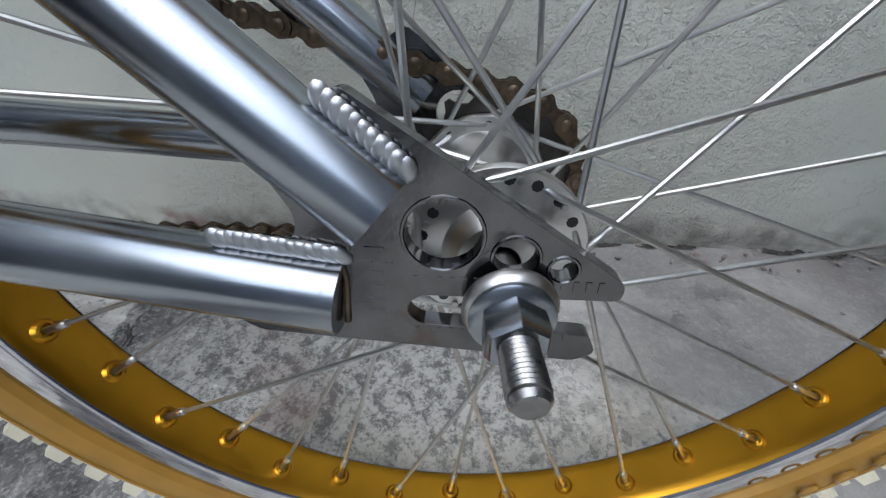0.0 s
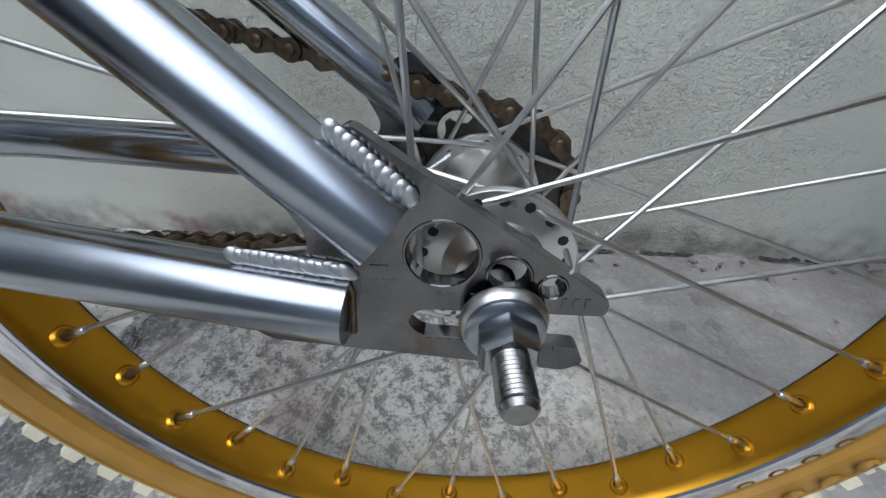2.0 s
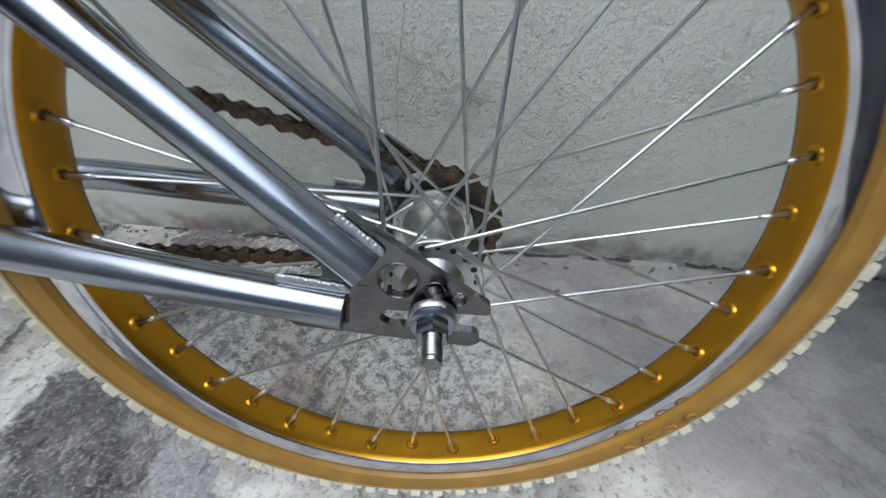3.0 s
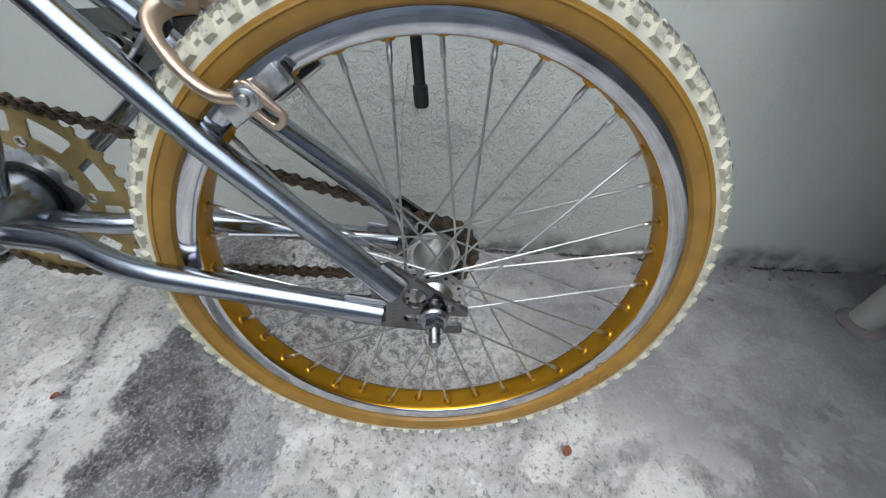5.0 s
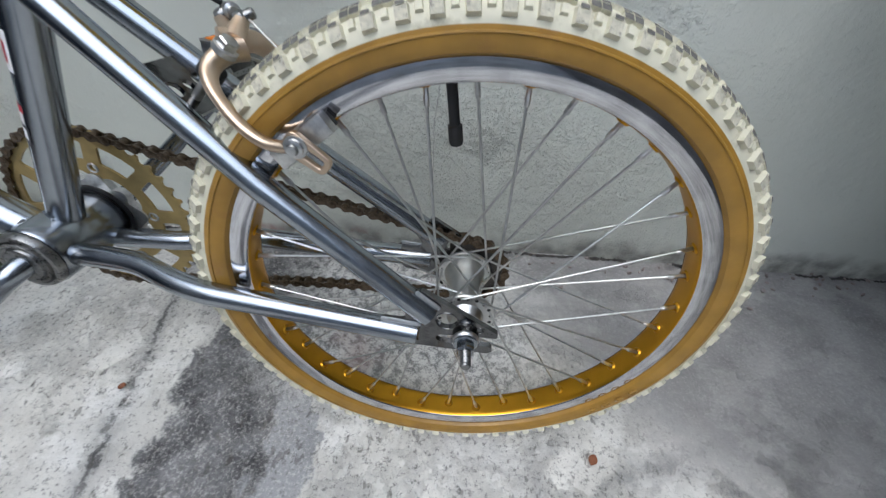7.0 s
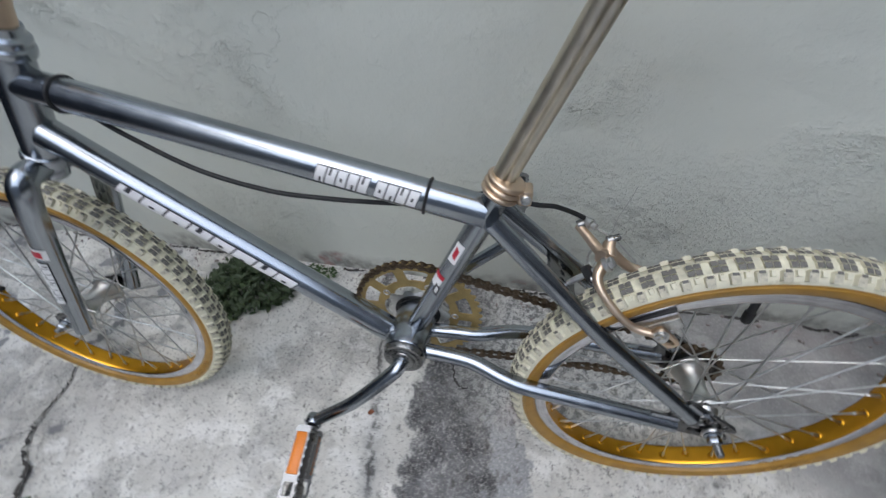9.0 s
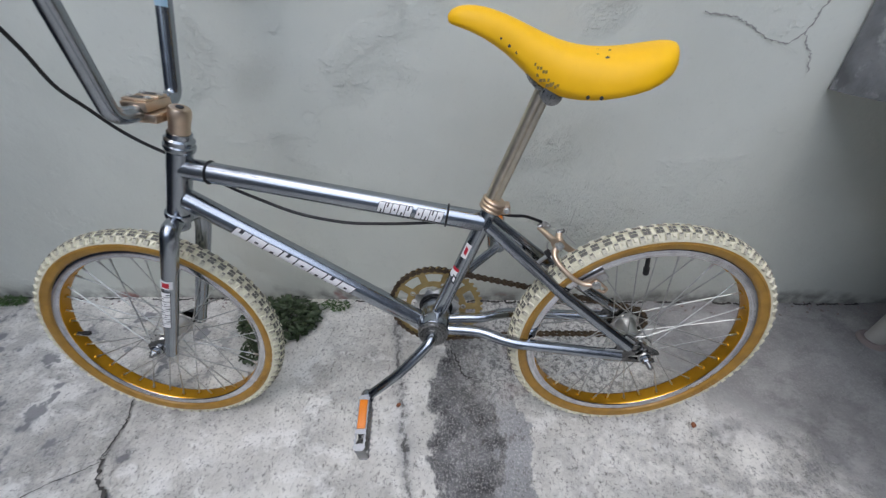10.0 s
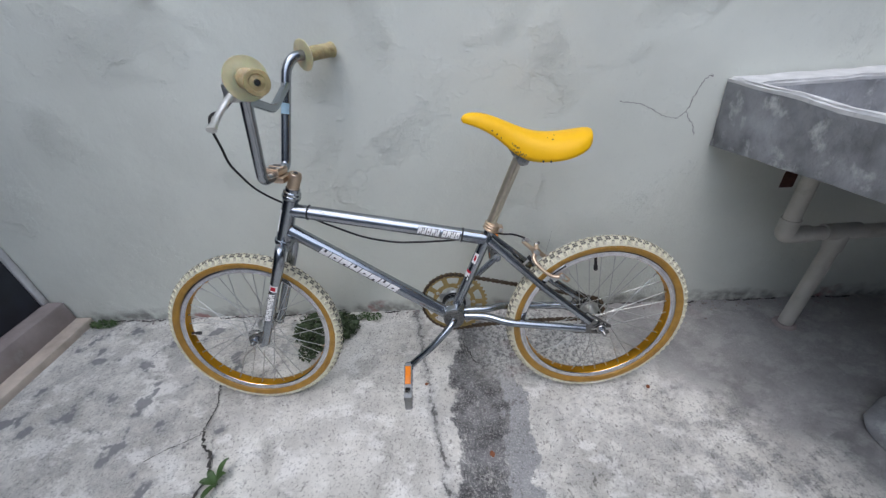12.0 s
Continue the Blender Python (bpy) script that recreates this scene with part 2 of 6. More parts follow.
def concrete_floor(name):
    """Worn pale cement skim over grey concrete, flaked off in patches, with a dark mended strip and a damp corner."""
    m = bpy.data.materials.new(name)
    m.use_nodes = True
    nt = m.node_tree
    b = nt.nodes["Principled BSDF"]
    b.inputs["Roughness"].default_value = 0.8
    co = nt.nodes.new("ShaderNodeTexCoord").outputs["Object"]
    sep = nt.nodes.new("ShaderNodeSeparateXYZ")
    nt.links.new(co, sep.inputs[0])
    x, y = sep.outputs[0], sep.outputs[1]
    pale = node_mix(nt, node_range(nt, node_noise(nt, co, 5, 8, 0.6), 0.35, 0.65), (0.43, 0.42, 0.385, 1), (0.76, 0.745, 0.69, 1))
    grey = node_mix(nt, node_range(nt, node_noise(nt, co, 14, 8, 0.65), 0.35, 0.65), (0.17, 0.17, 0.172, 1), (0.31, 0.31, 0.315, 1))
    flake = node_noise(nt, co, 13, 12, 0.78)
    region = node_math(nt, "MULTIPLY", node_noise(nt, co, 1.9, 3), 0.50)
    cool = node_range(nt, x, -1.45, -0.85, 0.085, 0.0)
    worn = node_range(nt, node_math(nt, "ADD", node_math(nt, "ADD", flake, region), cool), 0.765, 0.865)
    # behind the rear wheel the skim is mottled, towards the sink it is gone
    mott = node_math(nt, "MULTIPLY", node_range(nt, y, -0.01, 0.06), node_math(nt, "MULTIPLY", node_range(nt, x, -0.36, -0.22), node_range(nt, x, 0.02, 0.14, 1.0, 0.25)))
    worn = node_math(nt, "MAXIMUM", worn, node_math(nt, "MULTIPLY", mott, node_range(nt, flake, 0.42, 0.62, 0.05, 0.75)))
    diag = node_math(nt, "ADD", node_math(nt, "ADD", x, y), node_math(nt, "MULTIPLY_ADD", node_noise(nt, co, 6, 8, 0.65), 0.34, -0.17))
    bare = node_range(nt, diag, 0.20, 0.36)
    much = node_math(nt, "MAXIMUM", node_range(nt, x, -1.25, -0.95, 0.46, 0.34), node_range(nt, x, 0.05, 0.35, 0.34, 0.9))
    col = node_mix(nt, node_math(nt, "MULTIPLY", worn, much), pale, grey)
    smooth_grey = node_mix(nt, node_range(nt, node_noise(nt, co, 6, 9, 0.7), 0.35, 0.65), (0.20, 0.199, 0.20, 1), (0.345, 0.34, 0.338, 1))
    col = node_mix(nt, node_math(nt, "MULTIPLY", bare, 0.93), col, smooth_grey)
    wob = node_math(nt, "MULTIPLY_ADD", node_noise(nt, co, 6, 9, 0.66), 0.24, -0.12)
    new_grey = band(nt, y, x, -0.222, -0.03, 0.034, 0.006, wob)
    col = node_mix(nt, node_math(nt, "MULTIPLY", new_grey, 0.9), col, (0.27, 0.275, 0.285, 1))
    strip = band(nt, y, x, -0.318, -0.03, 0.056, 0.010, wob)
    dark = node_mix(nt, node_range(nt, node_noise(nt, co, 11, 12, 0.76), 0.42, 0.60), (0.045, 0.044, 0.046, 1), (0.20, 0.199, 0.202, 1))
    col = node_mix(nt, node_math(nt, "MULTIPLY", strip, node_range(nt, flake, 0.36, 0.46, 0.2, 1.0)), col, dark)
    wob2 = node_math(nt, "MULTIPLY_ADD", node_noise(nt, co, 15, 10, 0.74), 0.080, -0.040)
    halo = band(nt, y, x, -0.464, -0.21, 0.004, 0.020, wob2)
    col = node_mix(nt, node_math(nt, "MULTIPLY", halo, 0.45), col, (0.24, 0.24, 0.24, 1))
    seam = band(nt, y, x, -0.464, -0.21, 0.0022, 0.004, wob2)
    col = node_mix(nt, node_math(nt, "MULTIPLY", seam, node_range(nt, flake, 0.40, 0.52, 0.35, 0.95)), col, (0.085, 0.083, 0.082, 1))
    # broad pale washes and grey bare spots in the skim
    skim = node_math(nt, "MULTIPLY", node_range(nt, bare, 0.0, 1.0, 1.0, 0.2), node_range(nt, node_math(nt, "MAXIMUM", strip, new_grey), 0.0, 1.0, 1.0, 0.08))
    wash = node_range(nt, node_noise(nt, stretched_big(nt, co), 7.0, 9, 0.68), 0.52, 0.62)
    col = node_mix(nt, node_math(nt, "MULTIPLY", wash, node_math(nt, "MULTIPLY", skim, 0.24)), col, (0.40, 0.402, 0.405, 1))
    white = node_range(nt, node_noise(nt, stretched_big(nt, co), 9.5, 9, 0.70), 0.52, 0.59, 0.0, 0.70)
    col = node_mix(nt, node_math(nt, "MULTIPLY", white, skim), col, (0.80, 0.79, 0.755, 1))
    # pepper of dark grains, pits and round damp spots
    grainy = node_math(nt, "MAXIMUM", mott, node_range(nt, bare, 0.0, 1.0, 0.55, 0.03))
    light = node_math(nt, "MULTIPLY", node_range(nt, node_noise(nt, co, 210, 6, 0.75), 0.50, 0.62), node_math(nt, "MULTIPLY", grainy, 0.75))
    col = node_mix(nt, light, col, (0.66, 0.65, 0.61, 1))
    speck = node_range(nt, node_noise(nt, co, 70, 9, 0.82), 0.470, 0.560)
    speckled = node_mix(nt, speck, (0.70, 0.695, 0.66, 1), (0.16, 0.16, 0.157, 1))
    col = node_mix(nt, node_math(nt, "MULTIPLY", mott, node_range(nt, bare, 0.0, 1.0, 0.85, 0.04)), col, speckled)
    pepper = node_range(nt, node_noise(nt, co, 150, 6, 0.75), 0.54, 0.63, 0.0, 0.70)
    pepper = node_math(nt, "MULTIPLY", pepper, node_range(nt, bare, 0.0, 1.0, 1.0, 0.10))
    col = node_mix(nt, pepper, col, (0.14, 0.137, 0.13, 1))
    stretched = nt.nodes.new("ShaderNodeMapping")
    stretched.inputs["Scale"].default_value = (1.0, 0.55, 1.0)
    stretched.inputs["Rotation"].default_value = (0, 0, radians(25))
    nt.links.new(co, stretched.inputs[0])
    pits = node_math(nt, "MULTIPLY", node_range(nt, node_noise(nt, stretched.outputs[0], 74, 5, 0.6), 0.625, 0.67), node_range(nt, bare, 0.0, 1.0, 1.0, 0.12))
    col = node_mix(nt, node_math(nt, "MULTIPLY", pits, node_range(nt, x, -1.0, -0.5, 0.32, 0.50)), col, (0.09, 0.08, 0.07, 1))
    blots = node_math(nt, "MULTIPLY", node_range(nt, node_noise(nt, co, 13.0, 5, 0.55), 0.585, 0.625), node_range(nt, x, -0.90, -1.05))
    col = node_mix(nt, node_math(nt, "MULTIPLY", blots, 0.85), col, (0.17, 0.172, 0.182, 1))
    pink = node_math(nt, "MULTIPLY", node_range(nt, node_noise(nt, co, 5.2, 3), 0.58, 0.66, 0.0, 0.45), mott)
    col = node_mix(nt, pink, col, (0.32, 0.19, 0.18, 1))
    nt.links.new(col, b.inputs["Base Color"])
    h = node_math(nt, "ADD", node_math(nt, "MULTIPLY", worn, -0.7), node_math(nt, "MULTIPLY", node_noise(nt, co, 110, 6, 0.65), 0.8))
    h = node_math(nt, "ADD", h, node_math(nt, "MULTIPLY", pits, -0.6))
    bp = nt.nodes.new("ShaderNodeBump")
    bp.inputs["Strength"].default_value, bp.inputs["Distance"].default_value = 0.7, 0.003
    nt.links.new(h, bp.inputs["Height"])
    nt.links.new(bp.outputs[0], b.inputs["Normal"])
    return m


WALLPAINT = plaster("grey_green_wall_paint", (0.665, 0.69, 0.628), (0.15, 0.14, 0.13))
FLOORMAT = concrete_floor("worn_concrete")
SINKMAT = material("weathered_cement_render", (0.235, 0.242, 0.255), 0.75, amount=0.50, scale=11, bump=0.004, bump_scale=70,
                   stain=(0.50, 0.51, 0.51), stain_scale=17, stain_size=0.545)
SINKEDGE = material("whitewashed_edge", (0.58, 0.585, 0.585), 0.7, amount=0.12, scale=25, bump=0.002, bump_scale=50,
                    stain=(0.40, 0.41, 0.42), stain_scale=20, stain_size=0.60)
STEPMAT = material("dusty_pinkish_cement", (0.29, 0.245, 0.235), 0.8, amount=0.18, scale=12, bump=0.002, bump_scale=70,
                   stain=(0.36, 0.34, 0.32), stain_scale=7, stain_size=0.52)

# ---------------------------------------------------------------- mesh helpers


def mesh_object(name, bm, mat, parent=None, label="", smooth=True, matrix=None):
    me = bpy.data.meshes.new(name)
    bmesh.ops.recalc_face_normals(bm, faces=bm.faces)
    bm.to_mesh(me)
    bm.free()
    for m in (mat if isinstance(mat, (list, tuple)) else [mat]):
        me.materials.append(m)
    if smooth:
        me.shade_smooth()
        me.set_sharp_from_angle(angle=radians(38))
    ob = new(name, me)
    if parent is not None:
        ob.parent = parent
    if matrix is not None:
        ob.matrix_basis = matrix
    if label:
        ob["label"] = label
    return ob


def part(name, bm, mat, parent, label="", smooth=True, matrix=None):
    return mesh_object(name, bm, mat, parent, label, smooth, matrix)


def shared(name, ob, parent, matrix):
    """One more part on the mesh of ob."""
    o = new(name, ob.data)
    o.parent = parent
    o.matrix_basis = matrix
    return o


def rounded(points, r, n=6):
    """A polyline whose inner corners are rounded with about the radius r."""
    pts = [Vector(p) for p in points]
    out = [pts[0]]
    for a, b, c in zip(pts, pts[1:], pts[2:]):
        d1, d2 = (a - b), (c - b)
        k = min(r, d1.length * 0.48, d2.length * 0.48)
        p, q = b + d1.normalized() * k, b + d2.normalized() * k
        for i in range(n + 1):
            s = i / n
            out.append(p * (1 - s) ** 2 + b * 2 * s * (1 - s) + q * s * s)
    out.append(pts[-1])
    return out


def smooth_line(points, n=8):
    """A Catmull-Rom line through the points."""
    p = [Vector(q) for q in points]
    p = [p[0] * 2 - p[1]] + p + [p[-1] * 2 - p[-2]]
    out = []
    for i in range(1, len(p) - 2):
        for k in range(n):
            s = k / n
            out.append(0.5 * ((2 * p[i]) + (p[i + 1] - p[i - 1]) * s + (2 * p[i - 1] - 5 * p[i] + 4 * p[i + 1] - p[i + 2]) * s * s
                              + (3 * p[i] - p[i - 1] - 3 * p[i + 1] + p[i + 2]) * s ** 3))
    out.append(p[-2])
    return out


def tube(bm, points, radius, seg=18, cap=True, flat=None):
    """A tube along the points. radius: one number or one a point. flat: (sideways, upright) factors of the section, one pair a point."""
    pts = [Vector(p) for p in points]
    if not isinstance(radius, (list, tuple)):
        radius = [radius] * len(pts)
    t0 = (pts[1] - pts[0]).normalized()
    ref = Vector((0, 1, 0)) if abs(t0.y) < 0.9 else Vector((0, 0, 1))
    side = t0.cross(ref).normalized()
    rings = []
    for i, p in enumerate(pts):
        t = (pts[min(i + 1, len(pts) - 1)] - pts[max(i - 1, 0)]).normalized()
        side = (side - t * side.dot(t)).normalized()
        up = t.cross(side)
        fa, fb = flat[i] if flat else (1, 1)
        rings.append([bm.verts.new(p + radius[i] * (fa * math.cos(a) * side + fb * math.sin(a) * up))
                      for a in (2 * math.pi * k / seg for k in range(seg))])
    for r1, r2 in zip(rings, rings[1:]):
        for k in range(seg):
            bm.faces.new((r1[k], r1[(k + 1) % seg], r2[(k + 1) % seg], r2[k]))
    if cap:
        bm.faces.new(rings[0][::-1])
        bm.faces.new(rings[-1])
    return bm


def lathe(bm, profile, seg=96, closed=False, a0=0.0, a1=2 * math.pi, mat=0):
    """Turns a profile of (radius, sideways) round the y axis."""
    full = abs(a1 - a0) > 6.28
    steps = seg if full else seg + 1
    rings = []
    for i in range(steps):
        a = a0 + (a1 - a0) * i / seg
        c, s = math.cos(a), math.sin(a)
        rings.append([bm.verts.new((r * c, v, r * s)) for r, v in profile])
    m = len(profile)
    for i in range(seg if full else seg):
        r1, r2 = rings[i], rings[(i + 1) % steps]
        for k in range(m if closed else m - 1):
            f = bm.faces.new((r1[k], r1[(k + 1) % m], r2[(k + 1) % m], r2[k]))
            f.material_index = mat
    return bm


def box(bm, x0, y0, z0, x1, y1, z1, bevel=0.0, m=None):
    vs = [bm.verts.new(Vector((x, y, z))) for x in (x0, x1) for y in (y0, y1) for z in (z0, z1)]
    fs = [bm.faces.new([vs[i] for i in q]) for q in ((0, 1, 3, 2), (4, 6, 7, 5), (0, 4, 5, 1), (2, 3, 7, 6), (0, 2, 6, 4), (1, 5, 7, 3))]
    if bevel:
        es = list({e for f in fs for e in f.edges})
        bmesh.ops.recalc_face_normals(bm, faces=fs)
        res = bmesh.ops.bevel(bm, geom=es, offset=bevel, segments=2, affect="EDGES", profile=0.5)
        vs = list({v for f in res["faces"] for v in f.verts} | {v for v in vs if v.is_valid})
    if m is not None:
        bmesh.ops.transform(bm, matrix=m, verts=[v for v in vs if v.is_valid])
    return bm


def plate(bm, outline, y0, y1, holes=(), bevel=0.0):
    """A flat plate in the x-z plane between y0 and y1, with holes (lists of points)."""
    loops = [outline, *holes]
    layers = []
    for y in (y0, y1):
        edges, rows = [], []
        for loop in loops:
            vs = [bm.verts.new((x, y, z)) for x, z in loop]
            rows.append(vs)
            edges += [bm.edges.new((vs[i], vs[(i + 1) % len(vs)])) for i in range(len(vs))]
        bmesh.ops.triangle_fill(bm, use_beauty=True, use_dissolve=False, edges=edges)
        layers.append(rows)
    for a, b in zip(*layers):
        for i in range(len(a)):
            j = (i + 1) % len(a)
            bm.faces.new((a[i], a[j], b[j], b[i]))
    return bm


def circle(cx, cz, r, n=24, a0=0.0):
    return [(cx + r * math.cos(a0 + 2 * math.pi * i / n), cz + r * math.sin(a0 + 2 * math.pi * i / n)) for i in range(n)]


def fillet(points, r, n=4):
    """A closed outline in the plane with rounded corners."""
    out = []
    m = len(points)
    for i in range(m):
        a, b, c = (Vector((*points[(i + k) % m][:2], 0)) for k in (-1, 0, 1))
        rr = points[i][2] if len(points[i]) > 2 else r
        d1, d2 = a - b, c - b
        k = min(rr, d1.length * 0.45, d2.length * 0.45)
        p, q = b + d1.normalized() * k, b + d2.normalized() * k
        for j in range(n + 1):
            s = j / n
            w = p * (1 - s) ** 2 + b * 2 * s * (1 - s) + q * s * s
            out.append((w.x, w.y))
    return out


def empty(name, matrix, parent=None):
    e = new(name)
    e.empty_display_size = 0.05
    e.parent = parent
    e.matrix_basis = matrix
    return e


def align(p, direction, up=(0, 0, 1)):
    """A pose at p whose z axis follows direction."""
    return Matrix.Translation(p) @ Vector(direction).to_track_quat("Z", "Y").to_matrix().to_4x4()


# ---------------------------------------------------------------- the yard
WALL_Y = 0.327


def uneven_sheet(bm, x0, x1, y0, y1, step, height):
    nx, ny = round((x1 - x0) / step), round((y1 - y0) / step)
    vs = [[bm.verts.new((x0 + (x1 - x0) * i / nx, y0 + (y1 - y0) * j / ny, 0)) for j in range(ny + 1)] for i in range(nx + 1)]
    for row in vs:
        for v in row:
            v.co.z = height(v.co.x, v.co.y)
    for i in range(nx):
        for j in range(ny):
            bm.faces.new((vs[i][j], vs[i + 1][j], vs[i + 1][j + 1], vs[i][j + 1]))
    return bm


def floor_height(x, y):
    h = -0.003 + 0.004 * noise.noise((x * 2.2, y * 2.2, 0.3)) + 0.0015 * noise.noise((x * 17, y * 17, 4.0))
    keep = min(1.0, min(math.hypot(x, y), math.hypot(x + 0.924, y + 0.031)) / 0.15)
    return min(0.0, h) * keep


bm = uneven_sheet(bmesh.new(), -3.2, 1.40, -3.2, 0.40, 0.02, floor_height)
floor_ob = tagged(mesh_object("floor", bm, FLOORMAT), "worn pale concrete yard floor with cracks and patches", "floor", kind="structure")


def wall_box(name, x0, y0, z0, x1, y1, z1, mat, label, category="wall"):
    return tagged(mesh_object(name, box(bmesh.new(), x0, y0, z0, x1, y1, z1), mat, smooth=False), label, category, kind="structure")


wall_box("wall_north", -3.2, WALL_Y, -0.05, 1.40, WALL_Y + 0.15, 2.7, WALLPAINT, "grey-green painted cement wall with trowel marks")
BACKING = material("grey_backing_paint", (0.40, 0.412, 0.43), 0.6, amount=0.2, scale=6, bump=0.003, bump_scale=30,
                     stain=(0.27, 0.275, 0.28), stain_scale=3, stain_size=0.5)
wall_box("wall_west", -3.35, -3.2, -0.05, -3.2, WALL_Y + 0.15, 3.0, WALLPAINT, "plain painted yard wall beside the doorway")
# added wall out of view, dark and close to block light from the east
EASTBLOCK = material("dark_blocker_paint", (0.075, 0.077, 0.082), 0.65, amount=0.2, scale=6, bump=0.003, bump_scale=30,
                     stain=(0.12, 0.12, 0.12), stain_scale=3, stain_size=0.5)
wall_box("blocker_east", 1.25, -3.2, -0.05, 1.40, WALL_Y, 3.0, EASTBLOCK, "unseen dark wall added beyond the sink to block side light")
# added wall out of view; height and grey set what the chrome reflects
wall_box("backing_south", -3.2, -3.35, -0.05, 1.40, -3.2, 2.6, BACKING, "unseen grey wall added behind the camera to tone the chrome reflections")

# step and dark door to the west
bm = bmesh.new()
box(bm, -3.19, -1.6, -0.01, -1.875, WALL_Y - 0.004, 0.11, 0.008)
tagged(mesh_object("doorstep", bm, STEPMAT), "dusty pinkish cement doorstep against the wall", "step", kind="structure")
bm = bmesh.new()
box(bm, -1.885, -1.6, -0.01, -1.815, WALL_Y - 0.004, 0.025, 0.006)
tagged(mesh_object("step_footing", bm, material("pale_kerb", (0.50, 0.43, 0.36), 0.8, amount=0.2, scale=15, bump=0.002, bump_scale=60)),
       "pale worn cement strip at the foot of the step", "kerb", kind="structure")

# ---------------------------------------------------------------- the bicycle
BIKE = Matrix.Translation((0.0031, 0.0233, 0.2344)) @ pose(0, 0, 0, -8.45, 0, 0.31)
bicycle = empty("bicycle", BIKE)
tagged(bicycle, "chrome old-school bmx bicycle with gold rims leaning on the wall", "bicycle")

BB = Vector((-0.375, 0, 0.040))
SEAT_LOW, SEAT_TOP = Vector((-0.375, 0, 0.040)), Vector((-0.2736, 0, 0.2742))
HEAD_TOP, HEAD_LOW = Vector((-0.7413, 0, 0.3750)), Vector((-0.7845, 0, 0.2740))
HEAD_DIR = (HEAD_TOP - HEAD_LOW).normalized()
FRONT = Vector((-0.920, 0, -0.004))
TT = (Vector((-0.752, 0, 0.3485)), Vector((-0.2865, 0, 0.2483)))
DT = (Vector((-0.762, 0, 0.2955)), Vector((-0.388, 0, 0.030)))
PV = 0.0435


def along(line, s):
    return line[0].lerp(line[1], s)


def ring_of(bm, p, d, r, thick, seg=28, tube_seg=8):
    """A thin round ring of radius r about the axis d at p."""
    m = align(p, d)
    rows = []
    for i in range(seg):
        a = 2 * math.pi * i / seg
        rows.append([bm.verts.new(m @ Vector(((r + thick * math.cos(b)) * math.cos(a), (r + thick * math.cos(b)) * math.sin(a), thick * math.sin(b))))
                     for b in (2 * math.pi * k / tube_seg for k in range(tube_seg))])
    for i in range(seg):
        for k in range(tube_seg):
            bm.faces.new((rows[i][k], rows[(i + 1) % seg][k], rows[(i + 1) % seg][(k + 1) % tube_seg], rows[i][(k + 1) % tube_seg]))
    return bm


def turned(bm, p, d, profile, seg=32):
    """A turned shape on the axis d from p; profile: (radius, height along d)."""
    m = align(p, d)
    rings = [[bm.verts.new(m @ Vector((r * math.cos(a), r * math.sin(a), h))) for a in (2 * math.pi * k / seg for k in range(seg))] for r, h in profile]
    for r1, r2 in zip(rings, rings[1:]):
        for k in range(seg):
            bm.faces.new((r1[k], r1[(k + 1) % seg], r2[(k + 1) % seg], r2[k]))
    bm.faces.new(rings[0][::-1])
    bm.faces.new(rings[-1])
    return bm


def hex_nut(bm, p, d, flat, height, turn=0.0):
    m = align(p, d) @ pose(0, 0, 0, 0, 0, turn)
    r = flat / 2 / math.cos(math.pi / 6)
    rings = []
    for rr, h in ((r * 0.97, 0), (r, height * 0.05), (r, height * 0.80), (r * 0.84, height)):
        rings.append([bm.verts.new(m @ Vector((rr * math.cos(a), rr * math.sin(a), h))) for a in (math.pi / 3 * k for k in range(6))])
    for r1, r2 in zip(rings, rings[1:]):
        for k in range(6):
            bm.faces.new((r1[k], r1[(k + 1) % 6], r2[(k + 1) % 6], r2[k]))
    bm.faces.new(rings[0][::-1])
    bm.faces.new(rings[-1])
    return bm


def bead(bm, points, r, step=0.0026, seed=1):
    """A weld bead: overlapping lumps along a line."""
    rnd = random.Random(seed)
    line = [Vector(p) for p in points]
    total = sum((b - a).length for a, b in zip(line, line[1:]))
    n = max(3, int(total / step))
    for i in range(n + 1):
        s = total * i / n
        for a, b in zip(line, line[1:]):
            if s <= (b - a).length + 1e-9:
                p = a + (b - a).normalized() * s
                d = (b - a).normalized()
                break
            s -= (b - a).length
        m = align(p, d) @ pose(0, 0, 0, 38, 14, 0) @ Matrix.Diagonal((r * rnd.uniform(0.50, 0.66), r * rnd.uniform(0.85, 1.15), step * 1.7, 1))
        bmesh.ops.create_icosphere(bm, subdivisions=2, radius=1.0, matrix=m)
    return bm


def patch(bm, line, r, s0, s1, a0, a1, slant=0.0, n=6, m=2, mat=0):
    """A piece of film on a tube: from s0 to s1 metres along it, from a0 to a1 degrees round it (0: the outer side, 90: the top)."""
    d = (line[1] - line[0]).normalized()
    out = Vector((0, -1, 0))
    out = (out - d * out.dot(d)).normalized()
    up = d.cross(out)
    if up.z < 0:
        up = -up
    rows = []
    for i in range(n + 1):
        a = radians(a0 + (a1 - a0) * i / n)
        row = []
        for k in range(m + 1):
            s = s0 + (s1 - s0) * k / m + slant * (i / n - 0.5)
            row.append(bm.verts.new(line[0] + d * s + r * (math.cos(a) * out + math.sin(a) * up)))
        rows.append(row)
    for i in range(n):
        for k in range(m):
            f = bm.faces.new((rows[i][k], rows[i][k + 1], rows[i + 1][k + 1], rows[i + 1][k]))
            f.material_index = mat
    return bm


